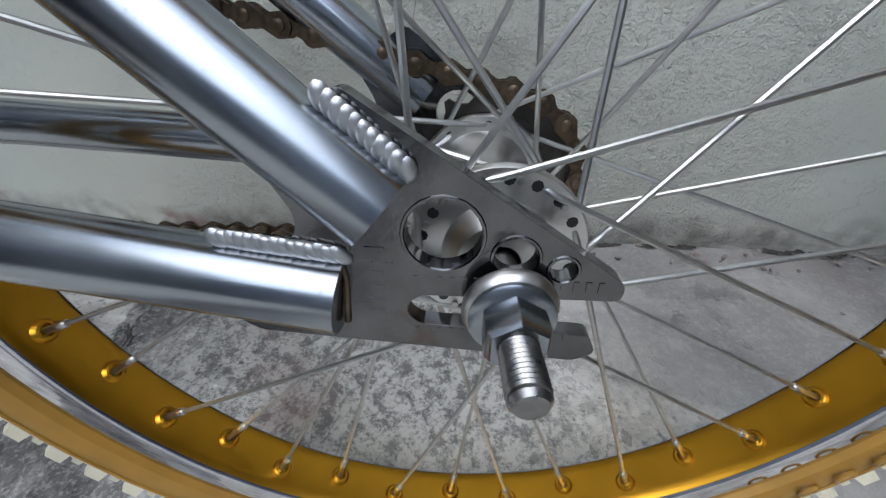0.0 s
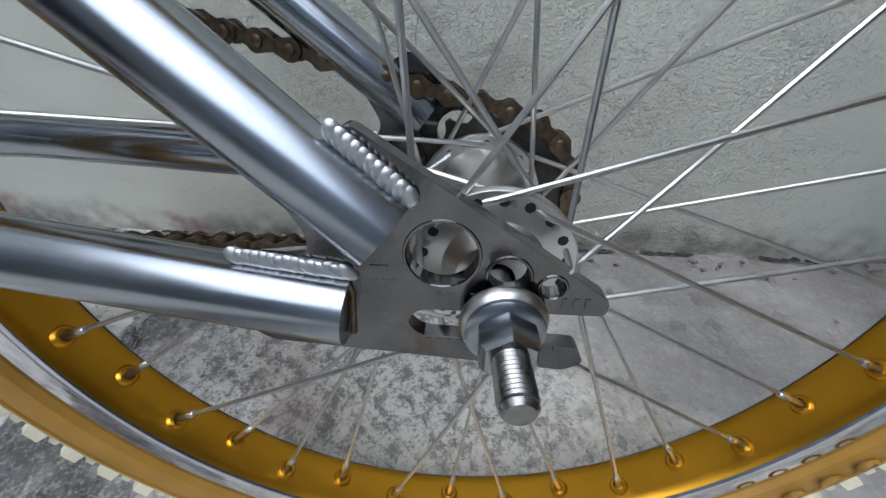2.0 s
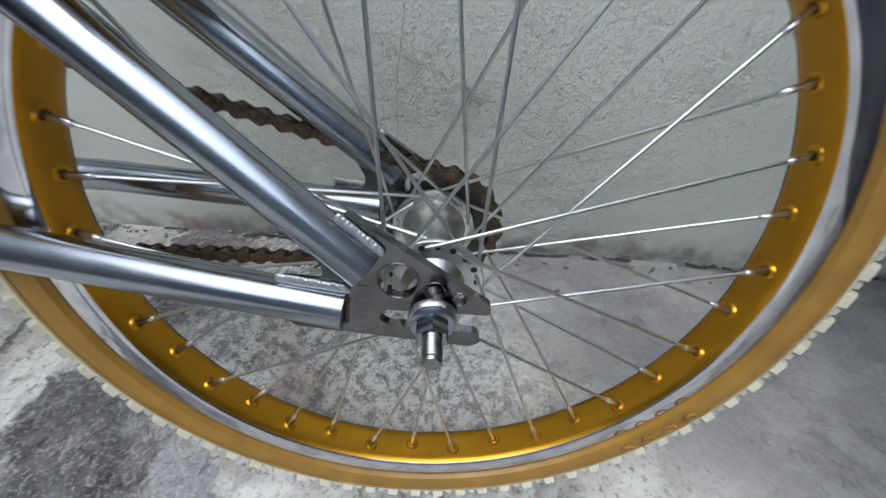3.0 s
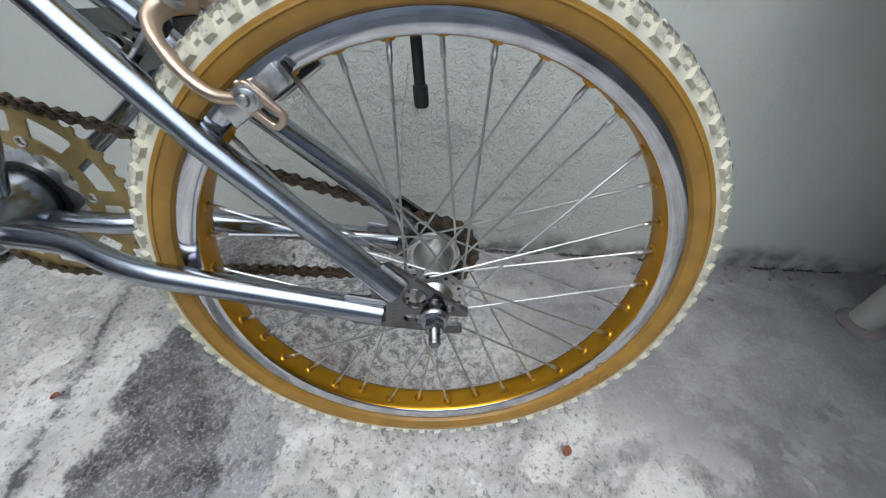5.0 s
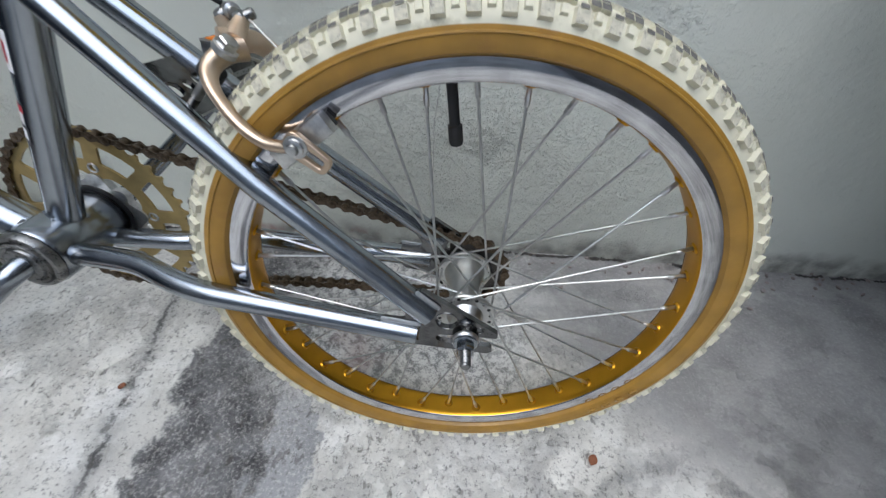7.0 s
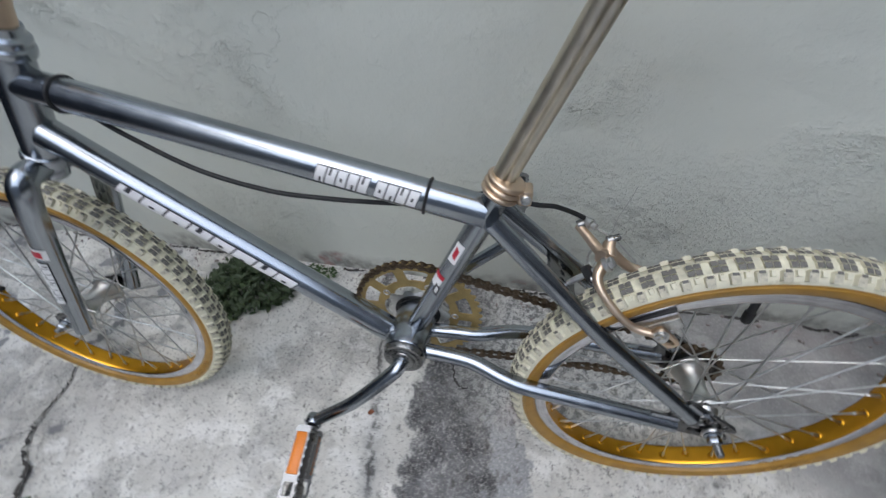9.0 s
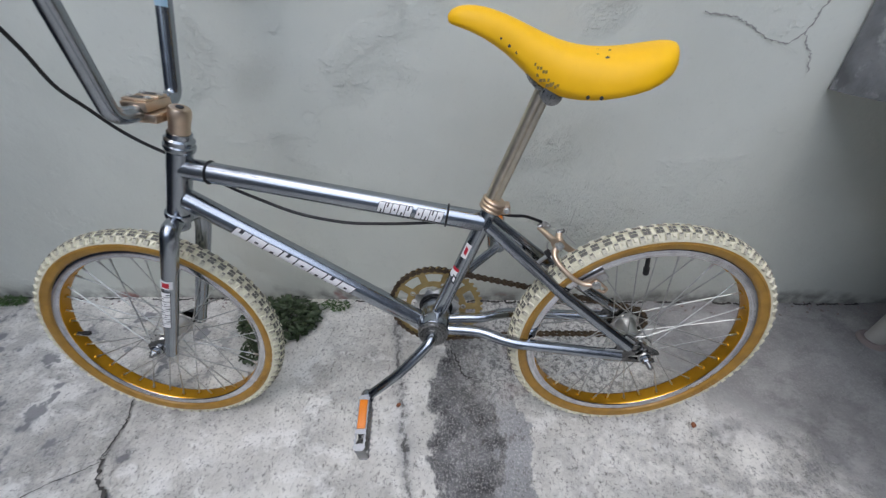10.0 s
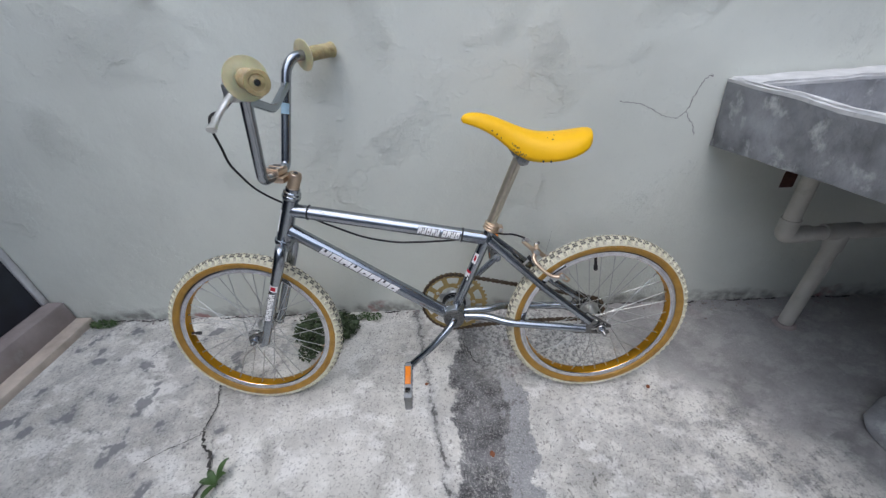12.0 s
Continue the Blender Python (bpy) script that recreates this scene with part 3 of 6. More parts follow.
def letter(line, r, s0, s1, a0, a1, slant, k, parent):
    """One plain white block of a decal, edged and notched in dark ink."""
    b = bmesh.new()
    w = s1 - s0
    patch(b, line, r + 0.0002, s0 - w * 0.07, s1 + w * 0.07, a0 - 4, a1 + 4, slant, mat=1)
    patch(b, line, r + 0.0004, s0, s1, a0, a1, slant)
    mid = (a0 + a1) / 2
    lo, hi = ((a0, mid - 6), (mid + 6, a1), (mid - 8, mid + 6))[k % 3]
    patch(b, line, r + 0.0006, s0 + w * 0.36, s0 + w * 0.60, lo, hi, slant * (hi - lo) / (a1 - a0), mat=1)
    part("decal_letter", b, [WHITE, INK], parent, "white film block with dark edge", smooth=False)


def build_frame():
    t = part("top_tube", tube(bmesh.new(), TT, 0.0165, 32), CHROME, bicycle)
    # plain slanted white blocks with a dark edge
    s = 0.311
    for k in range(9):
        q = s + k * 0.0106 + (0.006 if k >= 5 else 0.0)
        letter(TT, 0.0165, q, q + 0.0090, -24, 36, 0.0035, k, t)
    for s in (0.046, 0.418):
        part("cable_tie", ring_of(bmesh.new(), along(TT, s / (TT[1] - TT[0]).length), TT[1] - TT[0], 0.0173, 0.0017), BLACK, t, "black cable tie round the tube")
    d = part("down_tube", tube(bmesh.new(), DT, 0.0170, 32), CHROME, bicycle)
    for k in range(8):
        s = 0.086 + k * 0.0272
        letter(DT, 0.0170, s, s + 0.0248, -34, 27, 0.006, k + 1, d)
    st = part("seat_tube", tube(bmesh.new(), [SEAT_LOW, SEAT_TOP], 0.0130, 32), CHROME, bicycle)
    ST = (SEAT_LOW, SEAT_TOP)
    for film, r, s0, s1, a0, a1, slant, label in ((WHITE, 0.0132, 0.157, 0.185, 10, 58, 0.0, "white film sticker"), (RED, 0.0134, 0.164, 0.178, 22, 46, 0.004, "red spot"),
                                                  (RED, 0.0132, 0.127, 0.133, 14, 85, 0.0, "red film band"), (WHITE, 0.0132, 0.113, 0.127, 18, 85, 0.0, "white film band"),
                                                  (INK, 0.0134, 0.103, 0.118, 6, 40, 0.004, "dark film mark"), (WHITE, 0.0136, 0.106, 0.115, 14, 30, 0.002, "white film spot")):
        part("decal", patch(bmesh.new(), ST, r, s0, s1, a0, a1, slant), film, st, label, smooth=False)
    h = part("head_tube", tube(bmesh.new(), [HEAD_LOW, HEAD_TOP], 0.0178, 36), CHROME, bicycle)
    HT = (HEAD_LOW, HEAD_TOP)
    part("decal", patch(bmesh.new(), HT, 0.0180, 0.022, 0.080, 40, 140, n=8), WHITE, h, "white head badge sticker", smooth=False)
    part("decal", patch(bmesh.new(), HT, 0.0182, 0.052, 0.068, 70, 110, n=6), RED, h, "red spot on the badge", smooth=False)
    b = bmesh.new()
    turned(b, HEAD_TOP - HEAD_DIR * 0.001, HEAD_DIR, [(0.0175, 0), (0.0205, 0.002), (0.0215, 0.005), (0.0215, 0.010), (0.0195, 0.012), (0.0195, 0.0135), (0.0205, 0.015), (0.0205, 0.019), (0.017, 0.022), (0.0165, 0.029), (0.013, 0.030)], 36)
    part("headset_cup", b, CHROME, bicycle, "upper chromed headset cup and locknut")
    b = bmesh.new()
    turned(b, HEAD_LOW + HEAD_DIR * 0.001, -HEAD_DIR, [(0.0175, 0), (0.0205, 0.002), (0.0212, 0.006), (0.0205, 0.011), (0.0175, 0.013), (0.0175, 0.018), (0.014, 0.020)], 36)
    part("headset_cup", b, CHROME, bicycle, "lower chromed headset cup")
    b = bmesh.new()
    lathe(b, [(0.0, -0.036), (0.0235, -0.036), (0.0270, -0.035), (0.0282, -0.033), (0.0282, 0.033), (0.0270, 0.035), (0.0235, 0.036), (0.0, 0.036)], 56)
    shell = part("bottom_bracket_shell", b, CHROME, bicycle, matrix=Matrix.Translation(BB))
    b = bmesh.new()
    bead(b, [BB + Vector((0.0295 * math.cos(a), v, 0.0295 * math.sin(a))) for a, v in ((1.19, -0.0132), (1.55, -0.008), (1.60, 0.0), (1.55, 0.008), (1.19, 0.0132))], 0.0014, 0.002, 3)
    bead(b, [BB + Vector((-0.028 * math.cos(a), -0.0172, 0.028 * math.sin(a))) for a in (0.1, 0.5, 0.9, 1.2)], 0.0014, 0.002, 4)
    part("weld_bead", b, CHROME, bicycle)["kind"] = "stuff"
    for s in (-1, 1):
        b = bmesh.new()
        lathe(b, [(0.008, s * 0.046), (0.0105, s * 0.0465), (0.0150, s * 0.0455), (0.0160, s * 0.043), (0.0175, s * 0.0445), (0.0205, s * 0.0445), (0.0210, s * 0.0415), (0.0225, s * 0.043), (0.0255, s * 0.0425), (0.0268, s * 0.0395), (0.0272, s * 0.0362)], 48)
        part("bearing_cup", b, AXLE if s < 0 else BLACK, bicycle, "dark ringed bearing cup" if s < 0 else "dark bearing cup", matrix=Matrix.Translation(BB))
    for s in (-1, 1):
        up = 0.0 if s < 0 else 0.010
        low = 0.0 if s < 0 else 0.014
        line = rounded([(-0.353, s * 0.0225, 0.0375 - low), (-0.318, s * 0.0245, 0.0375 - low), (-0.287, s * 0.0265, 0.0355 - low), (-0.235, s * 0.0435, 0.0255 - low * 0.3), (-0.0410, s * 0.0455, -0.0005 + up)], 0.045, 9)
        cs = part("chain_stay", tube(bmesh.new(), line, 0.0100, 26), CHROME, bicycle)
        b = bmesh.new()
        top = [(-0.0680, s * (PV + 0.0032), 0.0150 + up), (-0.0400, s * (PV + 0.0032), 0.0115 + up)]
        bead(b, top, 0.0022, 0.0020, 7 + s)
        part("weld_bead", b, WELD, cs, "bright rippled weld bead")["kind"] = "stuff"
        b = bmesh.new()
        tube(b, smooth_line([(-0.0410, s * (PV + 0.0028), 0.0105 + up), (-0.0398, s * (PV + 0.0026), 0.0050 + up), (-0.0402, s * (PV + 0.0027), -0.0010 + up), (-0.0408, s * (PV + 0.0028), -0.0085 + up)], 4), 0.0009, 8)
        part("weld_stain", b, RUST_CHAIN, cs, "rusty weld edge")
        line = [(-0.2790, s * 0.0175, 0.2502), (-0.1500, s * 0.0350, 0.1250 + up * 0.6), (-0.0300, s * 0.0455, 0.0225 + up)]
        ss = part("seat_stay", tube(bmesh.new(), line, 0.0100, 26), CHROME, bicycle)
        b = bmesh.new()
        e = Vector((0.1200, 0, -0.1025)).normalized()
        nrm = Vector((0.65, 0, 0.76))
        p0 = Vector((-0.0292, s * (PV + 0.0035), 0.0243 + up)) + nrm * 0.0098
        bead(b, [p0 - e * 0.0215 + nrm * 0.0003, p0 - e * 0.001], 0.0023, 0.0019, 17 + s)
        part("weld_bead", b, WELD, ss, "bright rippled weld bead")["kind"] = "stuff"
        # dropout plate with three lightening holes and an open slot
        out = fillet([(0.0262, 0.0058 + up, 0.003), (-0.0362, 0.0480 + up, 0.002), (-0.0420, 0.0450 + up, 0.002), (-0.0560, 0.0330 + up, 0.002), (-0.0525, 0.0270 + up, 0.003), (-0.0488, 0.0200 + up, 0.005), (-0.0520, 0.0132 + up, 0.003),
                      (-0.0700, 0.0140 + up, 0.001), (-0.0700, -0.0100 + up, 0.001), (-0.0650, -0.0132 + up, 0.002), (0.0180, -0.0188 + up * 0.5, 0.002), (0.0232, -0.0158 + up * 0.5, 0.002), (0.0208, -0.0102 + up * 0.3, 0.002),
                      (-0.0225, -0.0085, 0.0045), (-0.0262, -0.0040, 0.005), (-0.0225, 0.0005 + up * 0.4, 0.0045), (0.0190, 0.0010 + up * 0.5, 0.001), (0.0258, 0.0010 + up * 0.8, 0.002)], 0.002)
        spots = ((-0.0163, 0.0172 + up, 0.0088), (0.0003, 0.0120 + up, 0.0050), (0.0113, 0.0092 + up, 0.0030))
        holes = [circle(*q, n) for q, n in zip(spots, (28, 22, 16))]
        b = bmesh.new()
        y0, y1 = sorted((s * (PV - 0.0025), s * (PV + 0.0025)))
        plate(b, out, y0, y1, holes)
        dp = part("dropout", b, PLATE, bicycle, "drilled steel dropout plate", smooth=False)
        soft = dp.modifiers.new("worn_edge", "BEVEL")
        soft.width, soft.segments, soft.limit_method, soft.angle_limit = 0.0007, 2, "ANGLE", radians(50)
        b = bmesh.new()
        for cx, cz, r in spots:
            ring_of(b, (cx, s * (PV + 0.0025), cz), (0, 1, 0), r + 0.0005, 0.0005, 24, 6)
        part("hole_rim", b, PLATE, dp)
        # serration round the slot
        b = bmesh.new()
        for k in range(16):
            u = -0.0235 + k * 0.0029
            box(b, u, s * PV + s * 0.0024, 0.0034 + up, u + 0.0012, s * PV + s * 0.0027, 0.0062 + up)
            if u < 0.017:
                box(b, u, s * PV + s * 0.0024, -0.0120, u + 0.0012, s * PV + s * 0.0027, -0.0095)
        for k in range(4):
            box(b, -0.0345, s * PV + s * 0.0024, -0.006 + k * 0.004, -0.0305, s * PV + s * 0.0027, -0.0047 + k * 0.004)
        part("serration", b, PLATE, dp, smooth=False)["kind"] = "stuff"
        # stamped marks, not legible
        b = bmesh.new()
        for x0, z0, x1, z1 in ((-0.0385, 0.0095, -0.0378, 0.0135), (-0.0385, 0.0090, -0.0330, 0.0097), (-0.0345, 0.0130, -0.0300, 0.0137), (-0.0318, 0.0090, -0.0280, 0.0097)):
            box(b, x0, s * PV + s * 0.0024, z0, x1, s * PV + s * 0.0028, z1)
        part("stamp", b, PLATE, dp, smooth=False)
    # bridges between the stays
    b = bmesh.new()
    m = pose(-0.203, 0, 0.1790, 0, 45, 0)
    out = fillet([(-0.021, -0.032), (0.021, -0.032), (0.021, 0.032), (-0.021, 0.032)], 0.003)
    plate(b, out, -0.0018, 0.0018, [circle(0, -0.013, 0.0062, 20), circle(0, 0.0, 0.0040, 16), circle(0, 0.014, 0.0062, 20)])
    bridge = part("brake_bridge", b, PLATE, bicycle, "drilled plate between the seat stays", smooth=False, matrix=m @ pose(0, 0, 0, 90, 0, 0))
    b = bmesh.new()
    for k in range(7):
        box(b, -0.0185, -0.0022, -0.020 + k * 0.0058, -0.0155, -0.0017, -0.0168 + k * 0.0058)
    part("stamp", b, ALLOY, bridge, smooth=False)


build_frame()

# ---------------------------------------------------------------- wheels


def spoke_angle(k, phase, uneven):
    """The angle of a spoke at the rim; uneven: degrees by which the holes stray from even steps."""
    a = radians(10.0 * k + phase)
    return a + radians(uneven * math.cos(a - radians(70)))


def section(t, lift=0.0):
    """A point of the tyre's section: (radius, sideways); t is 0 at the tread's middle."""
    return 0.2205 + (0.0205 + lift) * math.cos(t), (0.0195 + lift) * math.sin(t)


def knob(bm, a, t, la, lt, height, taper=0.82, top=1):
    """A tread block at the wheel angle a and section angle t; la, lt: half sizes in metres."""
    rows = []
    for lift, k in ((-0.0008, 1.0), (height, taper)):
        row = []
        for sa, s2 in ((-1, -1), (1, -1), (1, 1), (-1, 1)):
            r, v = section(t + s2 * lt * k / 0.0215, lift)
            aa = a + sa * la * k / 0.24
            row.append(bm.verts.new((r * math.cos(aa), v, r * math.sin(aa))))
        rows.append(row)
    lo, hi = rows
    f = bm.faces.new(hi)
    f.material_index = top
    for i in range(4):
        g = bm.faces.new((lo[i], lo[(i + 1) % 4], hi[(i + 1) % 4], hi[i]))
        g.material_index = 0
    return f


def tread_mesh():
    bm = bmesh.new()
    n = 76
    for k in range(n):
        a = 2 * math.pi * k / n
        for s in (-1, 1):
            b = a + (math.pi / n if s > 0 else 0.0)
            for da in (-0.0032, 0.0032):
                for t in (0.17, 0.46):
                    knob(bm, b + da / 0.24, s * t, 0.0029, 0.0027, 0.0028, 0.94)
            knob(bm, b, s * 0.315, 0.0010, 0.0046, 0.0022, 0.94)
            c = b + math.pi / n
            # shoulder block with a notched, grubby outer face, and a low rib towards the sidewall
            knob(bm, c, s * 0.92, 0.0048, 0.0052, 0.0038, 0.78, 2)
            knob(bm, c, s * 0.72, 0.0030, 0.0014, 0.0042, 0.85, 1)
            knob(bm, b, s * 0.80, 0.0028, 0.0036, 0.0022, 0.70, 0)
    return bm


TREAD = None


def build_wheel(name, matrix, label, valve_angle, valve_tip, hub_at, phase, uneven, vl, vr, near_axle, far_axle):
    global TREAD
    hub_place = Vector((hub_at[0], 0, hub_at[1]))
    hub_pose = Matrix.Translation(hub_place)
    wheel = empty(name, matrix, bicycle)
    wheel["label"] = label
    b = bmesh.new()
    lathe(b, [(0.2000, -0.0135), (0.1950, -0.0132), (0.1940, -0.0122), (0.1934, -0.008), (0.1931, 0.0), (0.1934, 0.008), (0.1940, 0.0122), (0.1950, 0.0132), (0.2000, 0.0135)], 160)
    part("rim", b, GOLD, wheel, "gold anodised alloy rim")
    for s in (-1, 1):
        b = bmesh.new()
        lathe(b, [(0.1942, s * 0.0130), (0.1950, s * 0.0140), (0.1975, s * 0.0146), (0.2030, s * 0.0149), (0.2065, s * 0.0149), (0.2085, s * 0.0145), (0.2093, s * 0.0132), (0.2086, s * 0.0118), (0.2040, s * 0.0112)], 160)
        part("rim_wall", b, BRAKE_TRACK, wheel, "worn bare metal rim wall")
    b = bmesh.new()
    prof = [(0.2070, -0.0115), (0.2090, -0.0136)]
    for a in range(-118, 119, 6):
        prof.append(section(radians(a)))
    prof += [(0.2090, 0.0136), (0.2070, 0.0115)]
    lathe(b, prof, 160)
    for f in b.faces:
        c = f.calc_center_median()
        rr = math.hypot(c.x, c.z)
        f.material_index = 2 if rr > 0.2372 else 1 if rr > 0.2245 else 0
    tyre = part("tyre", b, [TAN, CREAM, CROWN], wheel, "tan-walled tyre with a cream tread")
    b = bmesh.new()
    for s in (-1, 1):
        r, v = section(radians(86), 0.0002)
        rows = [(r - 0.0009, s * v), (r - 0.0003, s * (v + 0.0007)), (r + 0.0007, s * (v + 0.0004)), (r + 0.0012, s * (v - 0.0008))]
        lathe(b, rows, 120)
    part("sidewall_line", b, TAN, wheel, "fine raised line on the sidewall")
    if TREAD is None:
        TREAD = part("tread", tread_mesh(), [CREAM, KNOB_TOP, KNOB_SIDE], wheel, "cream knobs with grubby worn tops", smooth=False)
        TREAD["kind"] = "stuff"
    else:
        o = shared("tread", TREAD, wheel, Matrix.Identity(4))
        o["label"], o["kind"] = "cream knobs with grubby worn tops", "stuff"
    # moulded maker's mark on the sidewall as four plain lumps
    b = bmesh.new()
    for k in range(4):
        a = radians(-46 + 4.6 * k)
        r, v = 0.2165, -0.0206
        ring_of(b, (r * math.cos(a), v, r * math.sin(a)), (0.25 * math.cos(a), -1, 0.25 * math.sin(a)), 0.0042, 0.0011, 16, 6)
    part("sidewall_mark", b, TAN, wheel, "raised round moulded marks")
    # spokes, nipples and eyelets
    eye = None
    for k in range(36):
        a_rim = spoke_angle(k, phase, uneven)
        s = -1 if k % 2 == 0 else 1
        lead = -1 if k % 4 in (0, 1) else 1
        a_hub = a_rim + lead * radians(80)
        flange_v = vl if s < 0 else vr
        q = Vector((math.cos(a_rim), 0, math.sin(a_rim)))
        p_rim = q * 0.1915 + Vector((0, s * 0.0022, 0))
        p_hub = hub_place + Vector((0.0228 * math.cos(a_hub), flange_v + s * (0.0024 if lead > 0 else -0.0024), 0.0228 * math.sin(a_hub)))
        d = (p_rim - p_hub).normalized()
        b = bmesh.new()
        hook = Vector((p_hub.x, flange_v - s * (0.0030 if lead > 0 else -0.0030), p_hub.z))
        tube(b, [hook, p_hub - (p_hub - hook) * 0.2, p_hub + d * 0.003, p_hub + d * 0.06, p_rim - d * 0.009], 0.00104, 8)
        part("spoke", b, SPOKE, wheel)
        b = bmesh.new()
        turned(b, p_rim - d * 0.0125, d, [(0.0013, 0), (0.0019, 0.0008), (0.0021, 0.006), (0.0018, 0.0065), (0.0018, 0.0150)], 8)
        part("nipple", b, STEEL, wheel)
        pose_m = align(q * 0.1931 + Vector((0, s * 0.0022, 0)), -q)
        if eye is None:
            b = bmesh.new()
            rr = [(0.0022, -0.0004), (0.0028, 0.0013), (0.0040, 0.0014), (0.0052, 0.0002), (0.0054, -0.0010)]
            rings = [[b.verts.new((r * math.cos(t), r * math.sin(t), h)) for t in (2 * math.pi * j / 16 for j in range(16))] for r, h in rr]
            for r1, r2 in zip(rings, rings[1:]):
                for j in range(16):
                    b.faces.new((r1[j], r1[(j + 1) % 16], r2[(j + 1) % 16], r2[j]))
            eye = part("eyelet", b, GOLD, wheel, matrix=pose_m)
        else:
            shared("eyelet", eye, wheel, pose_m)
    # hub
    b = bmesh.new()
    R = 0.0268
    prof = [(0.0060, vl - 0.0085), (0.0125, vl - 0.0085), (0.0140, vl - 0.0065), (0.0165, vl - 0.0018), (R - 0.0008, vl - 0.0017), (R, vl - 0.0006), (R, vl + 0.0006), (R - 0.0008, vl + 0.0017), (0.0205, vl + 0.0022),
            (0.0198, vl + 0.0050), (0.0182, vl + 0.0100), (0.0155, vl + 0.015), (0.0142, (vl + vr) / 2), (0.0155, vr - 0.015), (0.0182, vr - 0.0100), (0.0198, vr - 0.0050), (0.0205, vr - 0.0022), (R - 0.0008, vr - 0.0017), (R, vr - 0.0006),
            (R, vr + 0.0006), (R - 0.0008, vr + 0.0017), (0.0165, vr + 0.0018), (0.0140, vr + 0.003), (0.0060, vr + 0.003)]
    lathe(b, prof, 56)
    part("hub", b, ALLOY, wheel, "dull alloy hub with drilled flanges", matrix=hub_pose)
    # black discs paint the dark inside the flanges' open holes
    b = bmesh.new()
    for k in range(18):
        for v, s in ((vl, -1), (vr, 1)):
            a = 2 * math.pi * (k + 0.3) / 18
            for side in (-1, 1):
                turned(b, (0.0228 * math.cos(a), v + side * 0.0014, 0.0228 * math.sin(a)), (0, side, 0), [(0.0018, 0), (0.0017, 0.0005)], 8)
    part("hole_shade", b, BLACK, wheel, matrix=hub_pose)["kind"] = "stuff"
    b = bmesh.new()
    line, rad = [], []
    n = int((near_axle - 0.052) / 0.0006)
    for k in range(n):
        line.append((0, -near_axle + 0.001 + k * 0.0006, 0))
        rad.append(0.00465 if k % 2 else 0.00420)
    line = [(0, -near_axle - 0.0012, 0), (0, -near_axle, 0)] + line
    rad = [0.0034, 0.0044] + rad
    line += [(0, -0.05, 0), (0, far_axle, 0)]
    rad += [0.0046, 0.0046]
    tube(b, line, rad, 20)
    part("axle", b, AXLE, wheel, "threaded steel axle", matrix=hub_pose)
    for s in (-1, 1):
        y = s * (PV + 0.0028)
        b = bmesh.new()
        turned(b, (0, y, 0), (0, s, 0), [(0.0060, 0), (0.0108, 0), (0.0116, 0.0010), (0.0117, 0.0022), (0.0110, 0.0036), (0.0098, 0.0046), (0.0082, 0.0052)], 36)
        part("washer", b, STEEL, wheel, matrix=hub_pose)
        b = bmesh.new()
        hex_nut(b, (0, y + s * 0.0045, 0), (0, s, 0), 0.0140, 0.0100, 30)
        turned(b, (0, y + s * 0.0040, 0), (0, s, 0), [(0.0102, 0), (0.0104, 0.0016), (0.0090, 0.0026)], 30)
        part("axle_nut", b, CHROME, wheel, "chromed hexagon nut", matrix=hub_pose)
    a = valve_angle
    b = bmesh.new()
    q = Vector((math.cos(a), 0, math.sin(a)))
    vt = valve_tip
    tube(b, [q * 0.192, q * (vt + 0.0150), q * (vt + 0.0142), q * (vt + 0.0138), q * (vt + 0.0018), q * vt], [0.0037, 0.0037, 0.0038, 0.0050, 0.0050, 0.0042], 16)
    part("valve", b, BLACK, wheel, "black capped rubber valve")
    return wheel


# true wheel size against the nominal radii above
ROUND = Matrix.Diagonal((0.977, 1.0, 0.977, 1.0))
rear = build_wheel("rear_wheel", pose(-0.001, -0.0017, 0.0045, 1.6, 0, 3.64) @ ROUND, "rear wheel with gold rim and cream tread", radians(96.1), 0.150, (-0.0025, -0.0030), -1.4, 2.8, -0.021, 0.036, 0.0730, 0.066)
front = build_wheel("front_wheel", Matrix.Translation(FRONT) @ pose(-0.0125, 0.003, 0.0005, -1.5, 0, 2.7) @ ROUND, "front wheel with gold rim and cream tread", radians(179), 0.166, (0.012, -0.001), -0.9, 0.0, -0.029, 0.029, 0.066, 0.066)

# ---------------------------------------------------------------- fork, bars, saddle


